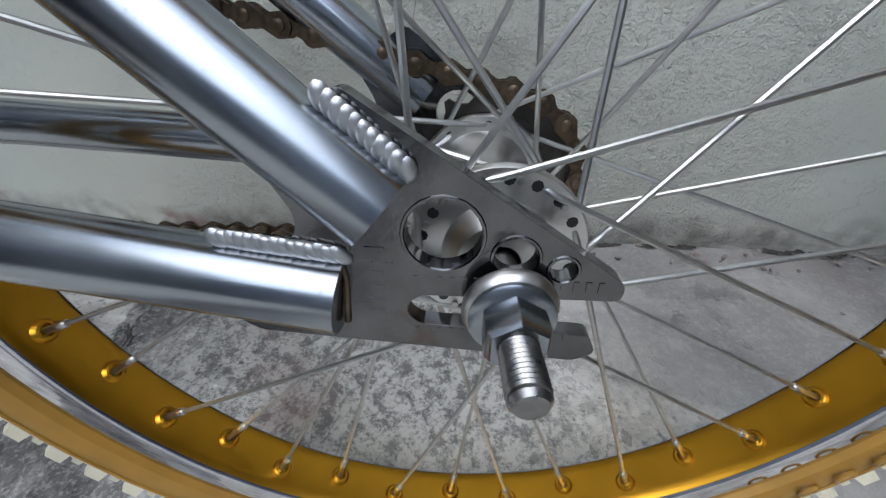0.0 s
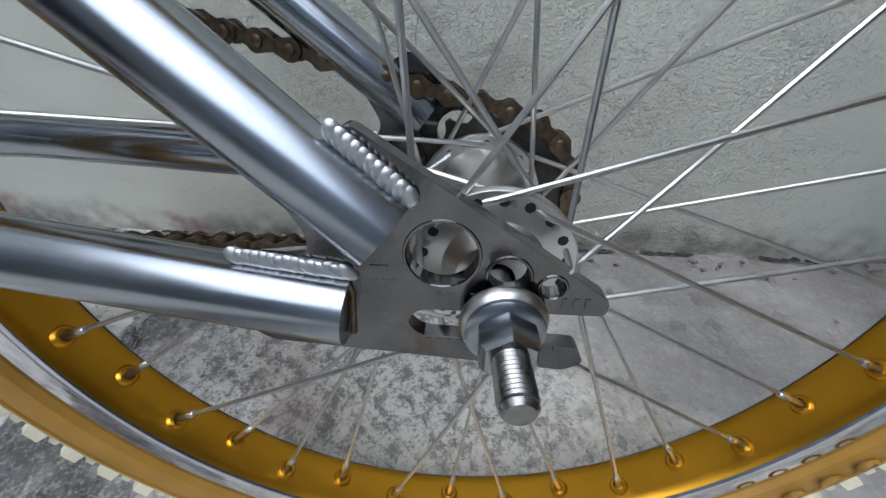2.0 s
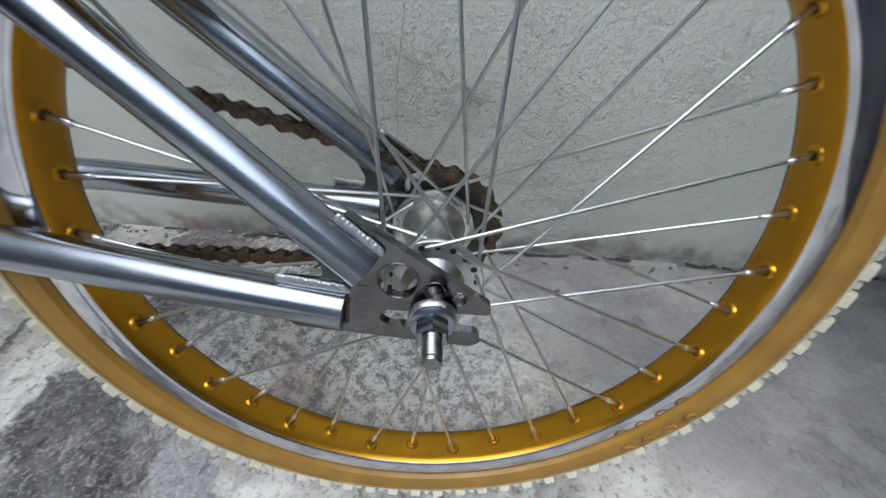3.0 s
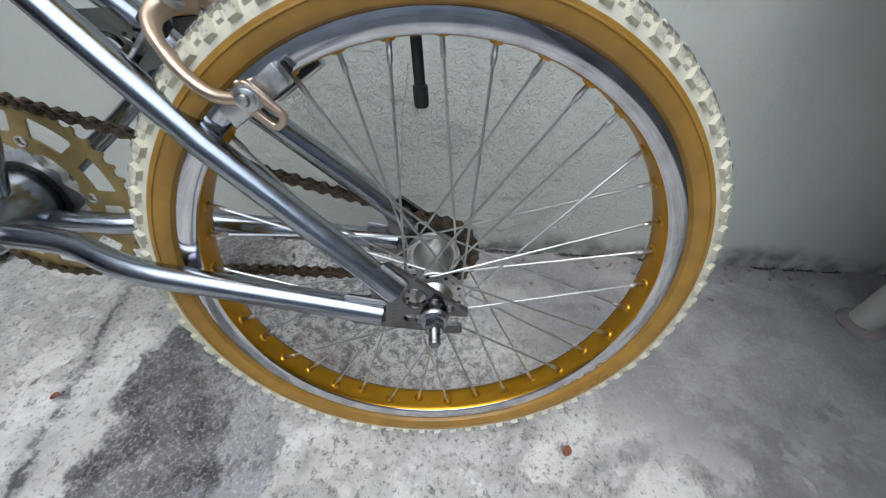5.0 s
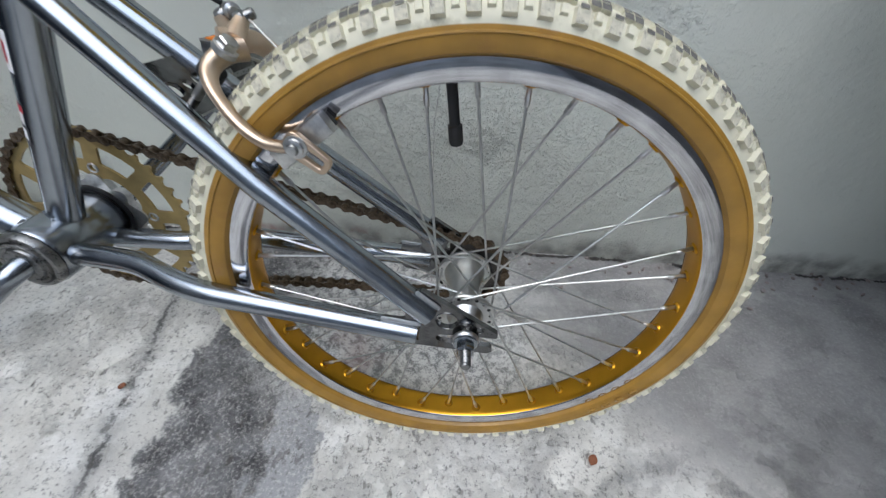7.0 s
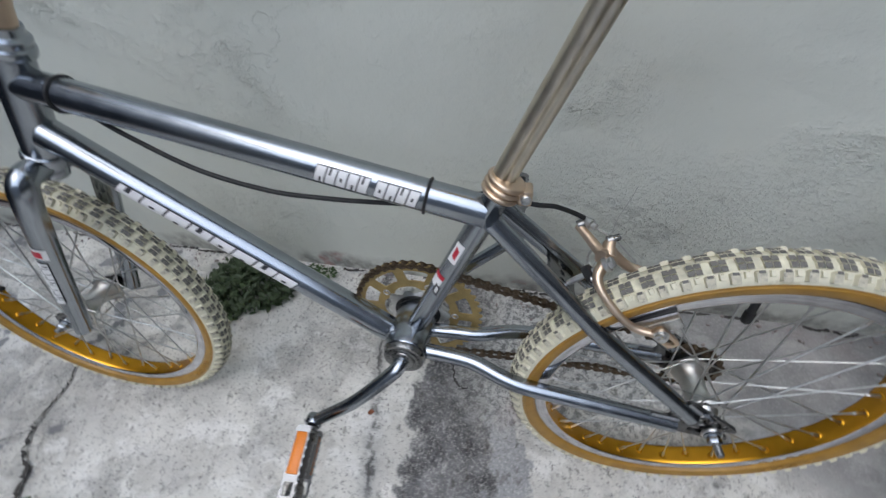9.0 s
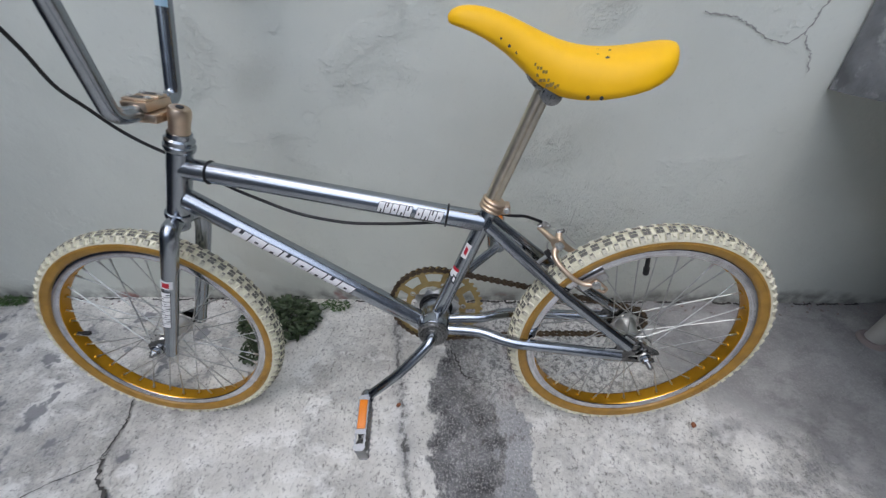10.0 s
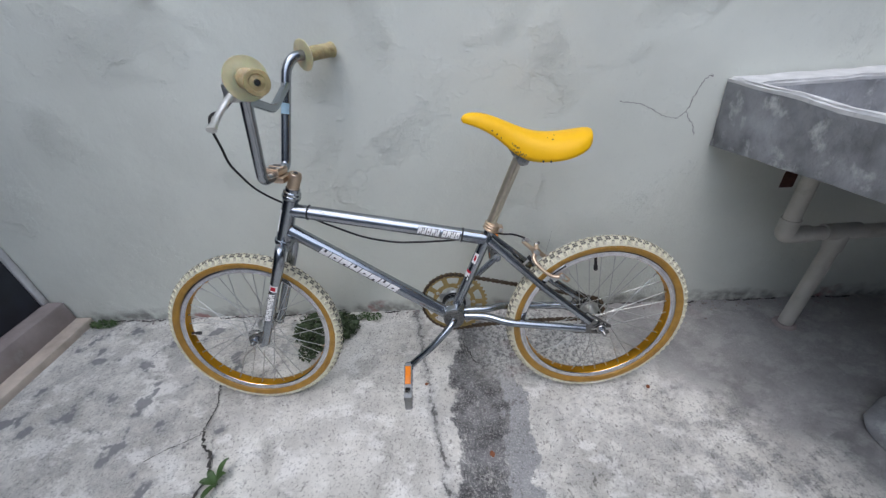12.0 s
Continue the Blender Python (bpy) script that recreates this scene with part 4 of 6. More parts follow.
def build_fork():
    b = bmesh.new()
    c = HEAD_LOW - HEAD_DIR * 0.016
    for s in (-1, 1):
        line = rounded([c + Vector((0, s * 0.006, 0)), (-0.7800, s * 0.041, 0.2600), (-0.7900, s * 0.0465, 0.2270), (-0.8230, s * 0.0475, 0.1480), (-0.8600, s * 0.0475, 0.0600), (-0.8890, s * 0.0475, -0.008)], 0.035, 7)
        n = len(line)
        fb = part("fork_blade", tube(bmesh.new(), line, [0.0138 - 0.0028 * (i / (n - 1)) ** 2 for i in range(n)], 26), CHROME, bicycle)
        ax = (Vector((-0.7990, s * 0.0470, 0.2055)), Vector((-0.8515, s * 0.0475, 0.0800)))
        if s < 0:
            r0 = 0.0137
            part("decal", patch(bmesh.new(), ax, r0, 0.034, 0.052, -48, 48), WHITE, fb, "white film sticker", smooth=False)
            part("decal", patch(bmesh.new(), ax, r0 + 0.0003, 0.0375, 0.0485, -25, 25), RED, fb, "red spot on the sticker", smooth=False)
            for k in range(8):
                q = 0.060 + k * 0.0108
                letter(ax, r0 - 0.0003, q, q + 0.0096, -30, 34, 0.002, k, fb)
        b3 = bmesh.new()
        y0, y1 = sorted((s * (PV - 0.002), s * (PV + 0.0025)))
        plate(b3, fillet([(FRONT.x - 0.013, -0.010), (FRONT.x + 0.016, -0.013), (FRONT.x + 0.036, 0.000), (FRONT.x + 0.042, 0.024), (FRONT.x + 0.018, 0.022), (FRONT.x - 0.011, 0.012)], 0.005), y0, y1)
        part("fork_end", b3, PLATE, bicycle, smooth=False)
    b = bmesh.new()
    turned(b, c + HEAD_DIR * 0.004, -HEAD_DIR, [(0.0150, 0), (0.0165, 0.003), (0.0165, 0.018), (0.013, 0.022)], 28)
    part("fork_crown", b, CHROME, bicycle)


build_fork()


def build_bars():
    line = [(-0.611, -0.286, 0.630), (-0.7030, -0.150, 0.6400), (-0.7160, -0.128, 0.6250), (-0.7630, -0.062, 0.4365), (-0.7605, -0.028, 0.4345),
            (-0.7605, 0.028, 0.4365), (-0.7590, 0.055, 0.4420), (-0.7225, 0.0950, 0.6500), (-0.7060, 0.106, 0.6740), (-0.639, 0.194, 0.6865)]
    bar = part("handlebar", tube(bmesh.new(), rounded(line, 0.034, 8), 0.0111, 24), CHROME, bicycle)
    b = bmesh.new()
    riser = (Vector((-0.7590, 0.055, 0.4420)), Vector((-0.7225, 0.0950, 0.6500)))
    patch(b, riser, 0.0113, 0.118, 0.142, -60, 60)
    part("decal", b, BLUEWHITE, bar, "pale blue film sticker", smooth=False)
    part("handlebar_crossbar", tube(bmesh.new(), rounded([(-0.7220, -0.119, 0.602), (-0.7300, 0, 0.5740), (-0.7265, 0.090, 0.620)], 0.022, 8), 0.0092, 20), CHROME, bicycle)
    for s in (-1, 1):
        a, e = ((Vector((-0.6690, -0.200, 0.6360)), Vector((-0.6105, -0.2865, 0.6300))) if s < 0 else (Vector((-0.6880, 0.128, 0.6765)), Vector((-0.6390, 0.194, 0.6865))))
        d = (e - a).normalized()
        L = (e - a).length
        flange = [(0.0125, -0.002), (0.0325, -0.0022), (0.0342, -0.0008), (0.0335, 0.0008), (0.0240, 0.0014), (0.0200, 0.0036), (0.0165, 0.0040)]
        prof = [(0.0150, -0.001), (0.0160, 0.004)]
        k = 0.006
        while k < L - 0.008:
            prof += [(0.0162, k), (0.0150, k + 0.0012), (0.0162, k + 0.0024)]
            k += 0.0048
        prof += [(0.0164, L - 0.006), (0.0178, L - 0.004), (0.0178, L), (0.0165, L + 0.0015), (0.0120, L + 0.0016), (0.0108, L + 0.0002), (0.0092, L + 0.0004), (0.0050, L + 0.0022), (0.0040, L - 0.001)]
        grip = part("grip", turned(bmesh.new(), a, d, prof, 36), GRIPSLEEVE, bicycle, "yellowed rubber mushroom grip with a wide flange")
        part("flange", turned(bmesh.new(), a, d, flange, 44), GRIPRUB, grip, "pale translucent rubber flange")
        # black disc paints the shade inside the end hole
        part("grip_hole", turned(bmesh.new(), e + d * 0.0022, d, [(0.0034, 0), (0.0032, 0.0003)], 14), BLACK, grip)
    # stem
    b = bmesh.new()
    turned(b, HEAD_TOP + HEAD_DIR * 0.026, HEAD_DIR, [(0.0130, 0), (0.0140, 0.001), (0.0140, 0.018), (0.0150, 0.024), (0.0150, 0.036), (0.0130, 0.0395), (0.0060, 0.040)], 32)
    stem = part("stem", b, CHAMPAGNE, bicycle, "champagne anodised handlebar stem")
    for dz, hh, nm in ((-0.0005, 0.0135, "stem_cap"), (-0.0150, 0.0135, "stem_body")):
        b = bmesh.new()
        box(b, -0.020, -0.0260, dz, 0.026 if nm == "stem_body" else 0.017, 0.0260, dz + hh, 0.003)
        part(nm, b, CHAMPAGNE, bicycle, "champagne stem clamp block", matrix=pose(-0.7605, 0, 0.4365, 0, 8, 0))
    for y in (-0.0125, 0.0125):
        b = bmesh.new()
        box(b, -0.0185, y - 0.0100, 0.0125, 0.0155, y + 0.0100, 0.0165, 0.002)
        part("clamp_rib", b, CHAMPAGNE, stem, matrix=pose(-0.7605, 0, 0.4365, 0, 8, 0))
        # thin dark sheet on the rib paints the shade of a slot
        b = bmesh.new()
        box(b, -0.0100, y - 0.0060, 0.0163, 0.0080, y + 0.0060, 0.0167)
        part("recess_shade", b, FREEWHEEL, stem, matrix=pose(-0.7605, 0, 0.4365, 0, 8, 0))
    for x in (-0.0135, 0.0115):
        for y in (-0.018, 0.018):
            b = bmesh.new()
            turned(b, (x, y * 0.7, 0.0160), (0, 0, 1), [(0.0042, 0), (0.0042, 0.0018), (0.0034, 0.0024)], 16)
            part("bolt", b, STEEL, stem, matrix=pose(-0.7605, 0, 0.4365, 0, 8, 0))
    p = HEAD_TOP + HEAD_DIR * 0.0655
    part("bolt", turned(bmesh.new(), p, HEAD_DIR, [(0.0052, 0), (0.0052, 0.0015), (0.0040, 0.0022)], 18), INK, stem)
    # brake lever on the bar's near end
    b = bmesh.new()
    d = Vector((0.092, -0.136, -0.010)).normalized()
    turned(b, Vector((-0.6895, -0.170, 0.6385)), d, [(0.0128, 0), (0.0150, 0.001), (0.0150, 0.011), (0.0128, 0.012)], 26)
    box(b, -0.717, -0.196, 0.602, -0.695, -0.172, 0.632, 0.004)
    lev = part("brake_lever", b, ALLOY, bicycle, "bare alloy brake lever")
    part("lever_blade", tube(bmesh.new(), smooth_line([(-0.701, -0.182, 0.622), (-0.704, -0.205, 0.609), (-0.709, -0.232, 0.591), (-0.709, -0.253, 0.578), (-0.7085, -0.267, 0.570)], 6),
                            [0.0048 + 0.0026 * (i / 24) ** 4 for i in range(25)], 14, flat=[(1.15, 0.75)] * 25), ALLOY, lev)


build_bars()


def build_saddle():
    axis = (Vector((-0.2800, 0, 0.2700)), Vector((-0.2085, 0, 0.4440)))
    d = (axis[1] - axis[0]).normalized()
    b = bmesh.new()
    m = align(axis[0], d)
    n = 48
    rings = []
    for h in (0.0, (axis[1] - axis[0]).length):
        ring = []
        for k in range(n):
            a = 2 * math.pi * k / n
            r = 0.0114 - 0.0030 * max(0.0, math.cos(2 * a - 0.5)) ** 5
            ring.append(b.verts.new(m @ Vector((r * math.cos(a), r * math.sin(a), h))))
        rings.append(ring)
    for k in range(n):
        b.faces.new((rings[0][k], rings[0][(k + 1) % n], rings[1][(k + 1) % n], rings[1][k]))
    b.faces.new(rings[0][::-1])
    b.faces.new(rings[1])
    part("seat_post", b, POST, bicycle, "champagne fluted seat post")
    b = bmesh.new()
    prof = [(0.0150, 0.0)]
    for k in range(3):
        h = 0.0005 + k * 0.0066
        prof += [(0.0178, h + 0.0008), (0.0192, h + 0.0026), (0.0192, h + 0.0040), (0.0180, h + 0.0058), (0.0168, h + 0.0062)]
    prof += [(0.0150, 0.0205), (0.0118, 0.0212)]
    dd = (SEAT_TOP - SEAT_LOW).normalized()
    turned(b, SEAT_TOP - dd * 0.006, dd, prof, 40)
    cl = part("seat_clamp", b, CHAMPAGNE, bicycle, "ribbed champagne seat clamp")
    b = bmesh.new()
    q = SEAT_TOP + dd * 0.004 + Vector((0.019, 0, -0.006))
    box(b, q.x - 0.006, -0.010, q.z - 0.008, q.x + 0.008, 0.010, q.z + 0.008, 0.003)
    part("clamp_ear", b, CHAMPAGNE, cl)
    part("bolt", turned(bmesh.new(), (q.x + 0.002, -0.009, q.z), (0, -1, 0), [(0.0048, 0), (0.0048, 0.003), (0.0036, 0.0038), (0.0022, 0.0030)], 18), STEEL, cl)
    rows = [(-0.3255, 0.5420, 0.5360, 0.006), (-0.3215, 0.5475, 0.5320, 0.015), (-0.312, 0.5520, 0.5290, 0.021), (-0.292, 0.5520, 0.5215, 0.0245), (-0.268, 0.5460, 0.5080, 0.026), (-0.245, 0.5365, 0.4910, 0.0285),
            (-0.222, 0.5255, 0.4680, 0.0335), (-0.200, 0.5155, 0.4520, 0.041), (-0.178, 0.5075, 0.4445, 0.050), (-0.150, 0.5020, 0.4425, 0.0585), (-0.120, 0.5010, 0.4450, 0.0635), (-0.092, 0.5030, 0.4520, 0.0625),
            (-0.070, 0.5055, 0.4630, 0.054), (-0.057, 0.5060, 0.4760, 0.040), (-0.0515, 0.5035, 0.4870, 0.020)]
    b = bmesh.new()
    rings = []
    nk = 32
    for x, zt, zb, w in rows:
        ring = []
        for k in range(nk + 1):
            a = -math.pi / 2 + math.pi * k / nk
            c = max(0.0, math.cos(a))
            ring.append(b.verts.new((x, w * math.copysign(abs(math.sin(a)) ** 0.9, math.sin(a)), zb + (zt - zb) * c ** 0.62)))
        rings.append(ring)
    for r1, r2 in zip(rings, rings[1:]):
        for k in range(nk):
            b.faces.new((r1[k], r1[k + 1], r2[k + 1], r2[k]))
        b.faces.new((r1[nk], r1[0], r2[0], r2[nk]))
    b.faces.new(rings[0])
    b.faces.new(rings[-1][::-1])
    sad = part("saddle", b, YELLOW, bicycle, "glossy yellow plastic saddle", matrix=Matrix.Translation((-0.0075, 0, -0.0115)))
    mod = sad.modifiers.new("soft", "SUBSURF")
    mod.levels = mod.render_levels = 1
    # dark discs for the shade in vent and rivet holes, near flank and top

    def flank(x, f):
        for (x0, t0, b0, w0), (x1, t1, b1, w1) in zip(rows, rows[1:]):
            if x0 <= x <= x1:
                k = (x - x0) / (x1 - x0)
                t, lo, w = t0 + (t1 - t0) * k, b0 + (b1 - b0) * k, w0 + (w1 - w0) * k
        a = -math.pi / 2 + f * math.pi / 2
        n = Vector((0, math.sin(a) * 1.0, math.cos(a) * 0.8)).normalized()
        return Vector((x, -w * abs(math.sin(a)) ** 0.9, lo + (t - lo) * math.cos(a) ** 0.62)), n

    for x, f, r in ((-0.262, 0.10, 0.0016), (-0.252, 0.08, 0.0020), (-0.243, 0.07, 0.0020), (-0.160, 0.03, 0.0024), (-0.145, 0.03, 0.0024), (-0.150, 0.62, 0.0022), (-0.140, 0.55, 0.0026), (-0.147, 0.80, 0.0018), (-0.134, 0.76, 0.0018)):
        p, n = flank(x, f)
        part("vent_hole", turned(bmesh.new(), p - n * 0.0006, n, [(r, 0), (r * 0.9, 0.0009)], 14), INK, sad)
    b = bmesh.new()
    for i, (x, f, L) in enumerate(((-0.222, 0.10, 0.016), (-0.206, 0.05, 0.014), (-0.219, 0.03, 0.02))):
        for k in range(5):
            p, n = flank(x + L * k / 5, f - 0.015 * (k % 2))
            box(b, p.x, p.y - 0.0008, p.z, p.x + L * 0.17, p.y + 0.003, p.z + 0.0034)
    part("moulded_mark", b, material("worn_print", (0.22, 0.14, 0.03), 0.5, amount=0.3, scale=300), sad, smooth=False)
    b = bmesh.new()
    turned(b, (-0.196, -0.030, 0.452), (0, 1, 0), [(0.008, 0), (0.0135, 0.002), (0.0135, 0.058), (0.008, 0.060)], 24)
    for s in (-1, 1):
        tube(b, rounded([(-0.225, s * 0.012, 0.478), (-0.215, s * 0.016, 0.460), (-0.200, s * 0.020, 0.456), (-0.130, s * 0.022, 0.456), (-0.085, s * 0.030, 0.468)], 0.02, 5), 0.0034, 10)
    part("saddle_clamp", b, AXLE, bicycle, "steel saddle rails and clamp", matrix=Matrix.Translation((-0.0075, 0, -0.0115)))


build_saddle()

# ---------------------------------------------------------------- drive


def build_drive():
    # chainring with ten windows
    b = bmesh.new()
    outer = []
    teeth = 44
    for i in range(teeth):
        for f, r in ((0.0, 0.0868), (0.22, 0.0880), (0.40, 0.0922), (0.60, 0.0922), (0.78, 0.0880)):
            a = 2 * math.pi * (i + f) / teeth
            outer.append((r * math.cos(a), r * math.sin(a)))
    lobes = [0.0495 - 0.0075 * max(0.0, math.cos(2.5 * t)) ** 6 - 0.0075 * max(0.0, -math.cos(2.5 * t)) ** 6 for t in (2 * math.pi * i / 80 for i in range(80))]
    holes = [[(q * math.cos(2 * math.pi * i / 80), q * math.sin(2 * math.pi * i / 80)) for i, q in enumerate(lobes)]]
    holes += [circle(0.0535 * math.cos(2 * math.pi * k / 5), 0.0535 * math.sin(2 * math.pi * k / 5), 0.0030, 14) for k in range(5)]
    for k in range(10):
        a = 2 * math.pi * (k + 0.5) / 10
        w = radians(13.2)
        arc = [(0.0785, a - w + 2 * w * j / 5) for j in range(6)] + [(0.0595, a + w * 0.85 - 1.7 * w * j / 5) for j in range(6)]
        holes.append(fillet([(r * math.cos(t), r * math.sin(t)) for r, t in arc], 0.003, 2))
    plate(b, outer, 0.0388, 0.0412, holes)
    ring = part("chainring", b, RINGGOLD, bicycle, "faded gold chainring with windows", smooth=False, matrix=Matrix.Translation(BB))
    # scalloped spider with a dark ring behind it
    b = bmesh.new()
    out = []
    for k in range(10):
        for f, q in ((-0.36, 0.0372), (-0.22, 0.0412), (-0.08, 0.0432), (0.08, 0.0432), (0.22, 0.0412), (0.36, 0.0372)):
            t = 2 * math.pi * (k + f) / 10
            out.append(((q + (0.004 if k % 2 == 0 else 0)) * math.cos(t), (q + (0.004 if k % 2 == 0 else 0)) * math.sin(t)))
    plate(b, fillet(out, 0.0018, 2), 0.0372, 0.0450, [circle(0, 0, 0.012, 24)])
    spider = part("spider", b, STEEL, ring, "bright scalloped steel spider", smooth=False)
    soft = spider.modifiers.new("worn_edge", "BEVEL")
    soft.width, soft.segments, soft.limit_method, soft.angle_limit = 0.0012, 2, "ANGLE", radians(50)
    b = bmesh.new()
    lathe(b, [(0.0270, 0.0362), (0.0325, 0.0364), (0.0330, 0.0370), (0.0270, 0.0371)], 48)
    part("dust_ring", b, BLACK, ring, "black dust ring")
    for k in range(5):
        t = 2 * math.pi * k / 5
        part("eyelet", ring_of(bmesh.new(), (0.0535 * math.cos(t), 0.0384, 0.0535 * math.sin(t)), (0, 1, 0), 0.0042, 0.0010, 18, 6), STEEL, ring, "bright eyelet")
    # one-piece crank and pedals
    axis = (Vector((-0.4981, 0, -0.0660)) - BB)
    axis.y = 0
    for s in (-1, 1):
        e = axis * (-s)
        p = [BB + Vector((0, s * 0.038, 0)), BB + Vector((0, s * 0.0555, 0)) + e * 0.03, BB + Vector((0, s * 0.070, 0)) + e * 0.22, BB + Vector((0, s * 0.0855, 0)) + e * 0.48, BB + Vector((0, s * 0.0935, 0)) + e * 1.0]
        line = rounded(p, 0.03, 7)
        n = len(line)
        arm = part("crank_arm", tube(bmesh.new(), line, [0.0098 - 0.0012 * i / (n - 1) for i in range(n)], 20, flat=[(1.0, 1.0 - 0.12 * i / (n - 1)) for i in range(n)]), CHROME, bicycle, "chromed bent one-piece crank arm")
        b = bmesh.new()
        c = BB + Vector((0, s * 0.0935, 0)) + e
        turned(b, c - Vector((0, s * 0.0075, 0)), (0, s, 0), [(0.0105, 0), (0.0120, 0.002), (0.0120, 0.013), (0.0105, 0.015)], 26)
        part("crank_eye", b, CHROME, arm)
        build_pedal(c + Vector((0, s * 0.008, 0)), s)


def build_pedal(c, s):
    """A caged platform pedal: axle along y, its broad faces tipped; amber reflectors in the two edges."""
    roll = -86 if s < 0 else -80
    tip = pose(0, 0, 0, 18 if s < 0 else 0, 0, 4 if s < 0 else 0)
    if s > 0:
        c = c + Vector((-0.004, 0, 0.012))
    pedal = empty("pedal", Matrix.Translation(c) @ tip @ pose(0, 0, 0, 0, roll, 0), bicycle)
    pedal["label"] = "steel cage pedal with amber reflectors"
    part("spindle", turned(bmesh.new(), (0, 0, 0), (0, s, 0), [(0.0075, 0), (0.0075, 0.004), (0.0110, 0.006), (0.0115, 0.020), (0.0085, 0.024), (0.0085, 0.068), (0.0110, 0.071), (0.0115, 0.082), (0.0070, 0.086)], 24), AXLE, pedal)
    for k in (-1, 1):
        b = bmesh.new()
        pts = []
        n = 9
        for i in range(n):
            y = 0.008 + 0.078 * i / (n - 1)
            pts += [(y - 0.003, 0.0086), (y, 0.0104), (y + 0.003, 0.0086)]
        pts += [(0.092, 0.006), (0.092, -0.006)]
        for i in range(n):
            y = 0.086 - 0.078 * i / (n - 1)
            pts += [(y + 0.003, -0.0086), (y, -0.0104), (y - 0.003, -0.0086)]
        pts += [(0.002, -0.006), (0.002, 0.006)]
        plate(b, pts, 0.0305, 0.0325, [[(0.010, -0.0075), (0.058, -0.0075), (0.058, 0.0075), (0.010, 0.0075)], [(0.066, -0.0060), (0.081, -0.0060), (0.081, 0.0060), (0.066, 0.0060)]])
        part("cage_plate", b, CAGE, pedal, smooth=False, matrix=(pose(0, 0, 0, 0, 0, 90) if k < 0 else pose(0, 0, 0, 0, 0, -90)) @ Matrix.Diagonal((s * (1 if k < 0 else -1), 1, 1, 1)))
        b = bmesh.new()
        box(b, k * 0.0290 - 0.0025, min(s * 0.010, s * 0.058), -0.0070, k * 0.0290 + 0.0045 * (1 if k > 0 else -1), max(s * 0.010, s * 0.058), 0.0070, 0.0012)
        part("reflector", b, AMBER, pedal, "amber reflector")
    for y in (0.006, 0.087):
        b = bmesh.new()
        box(b, -0.0310, min(s * y, s * (y + 0.003)), -0.0088, 0.0310, max(s * y, s * (y + 0.003)), 0.0088, 0.001)
        part("cage_end", b, CAGE, pedal)
    b = bmesh.new()
    box(b, -0.0262, min(s * 0.010, s * 0.062), -0.0080, 0.0262, max(s * 0.010, s * 0.062), 0.0080, 0.002)
    part("pedal_body", b, FREEWHEEL, pedal, "dark grubby pedal body")


build_drive()


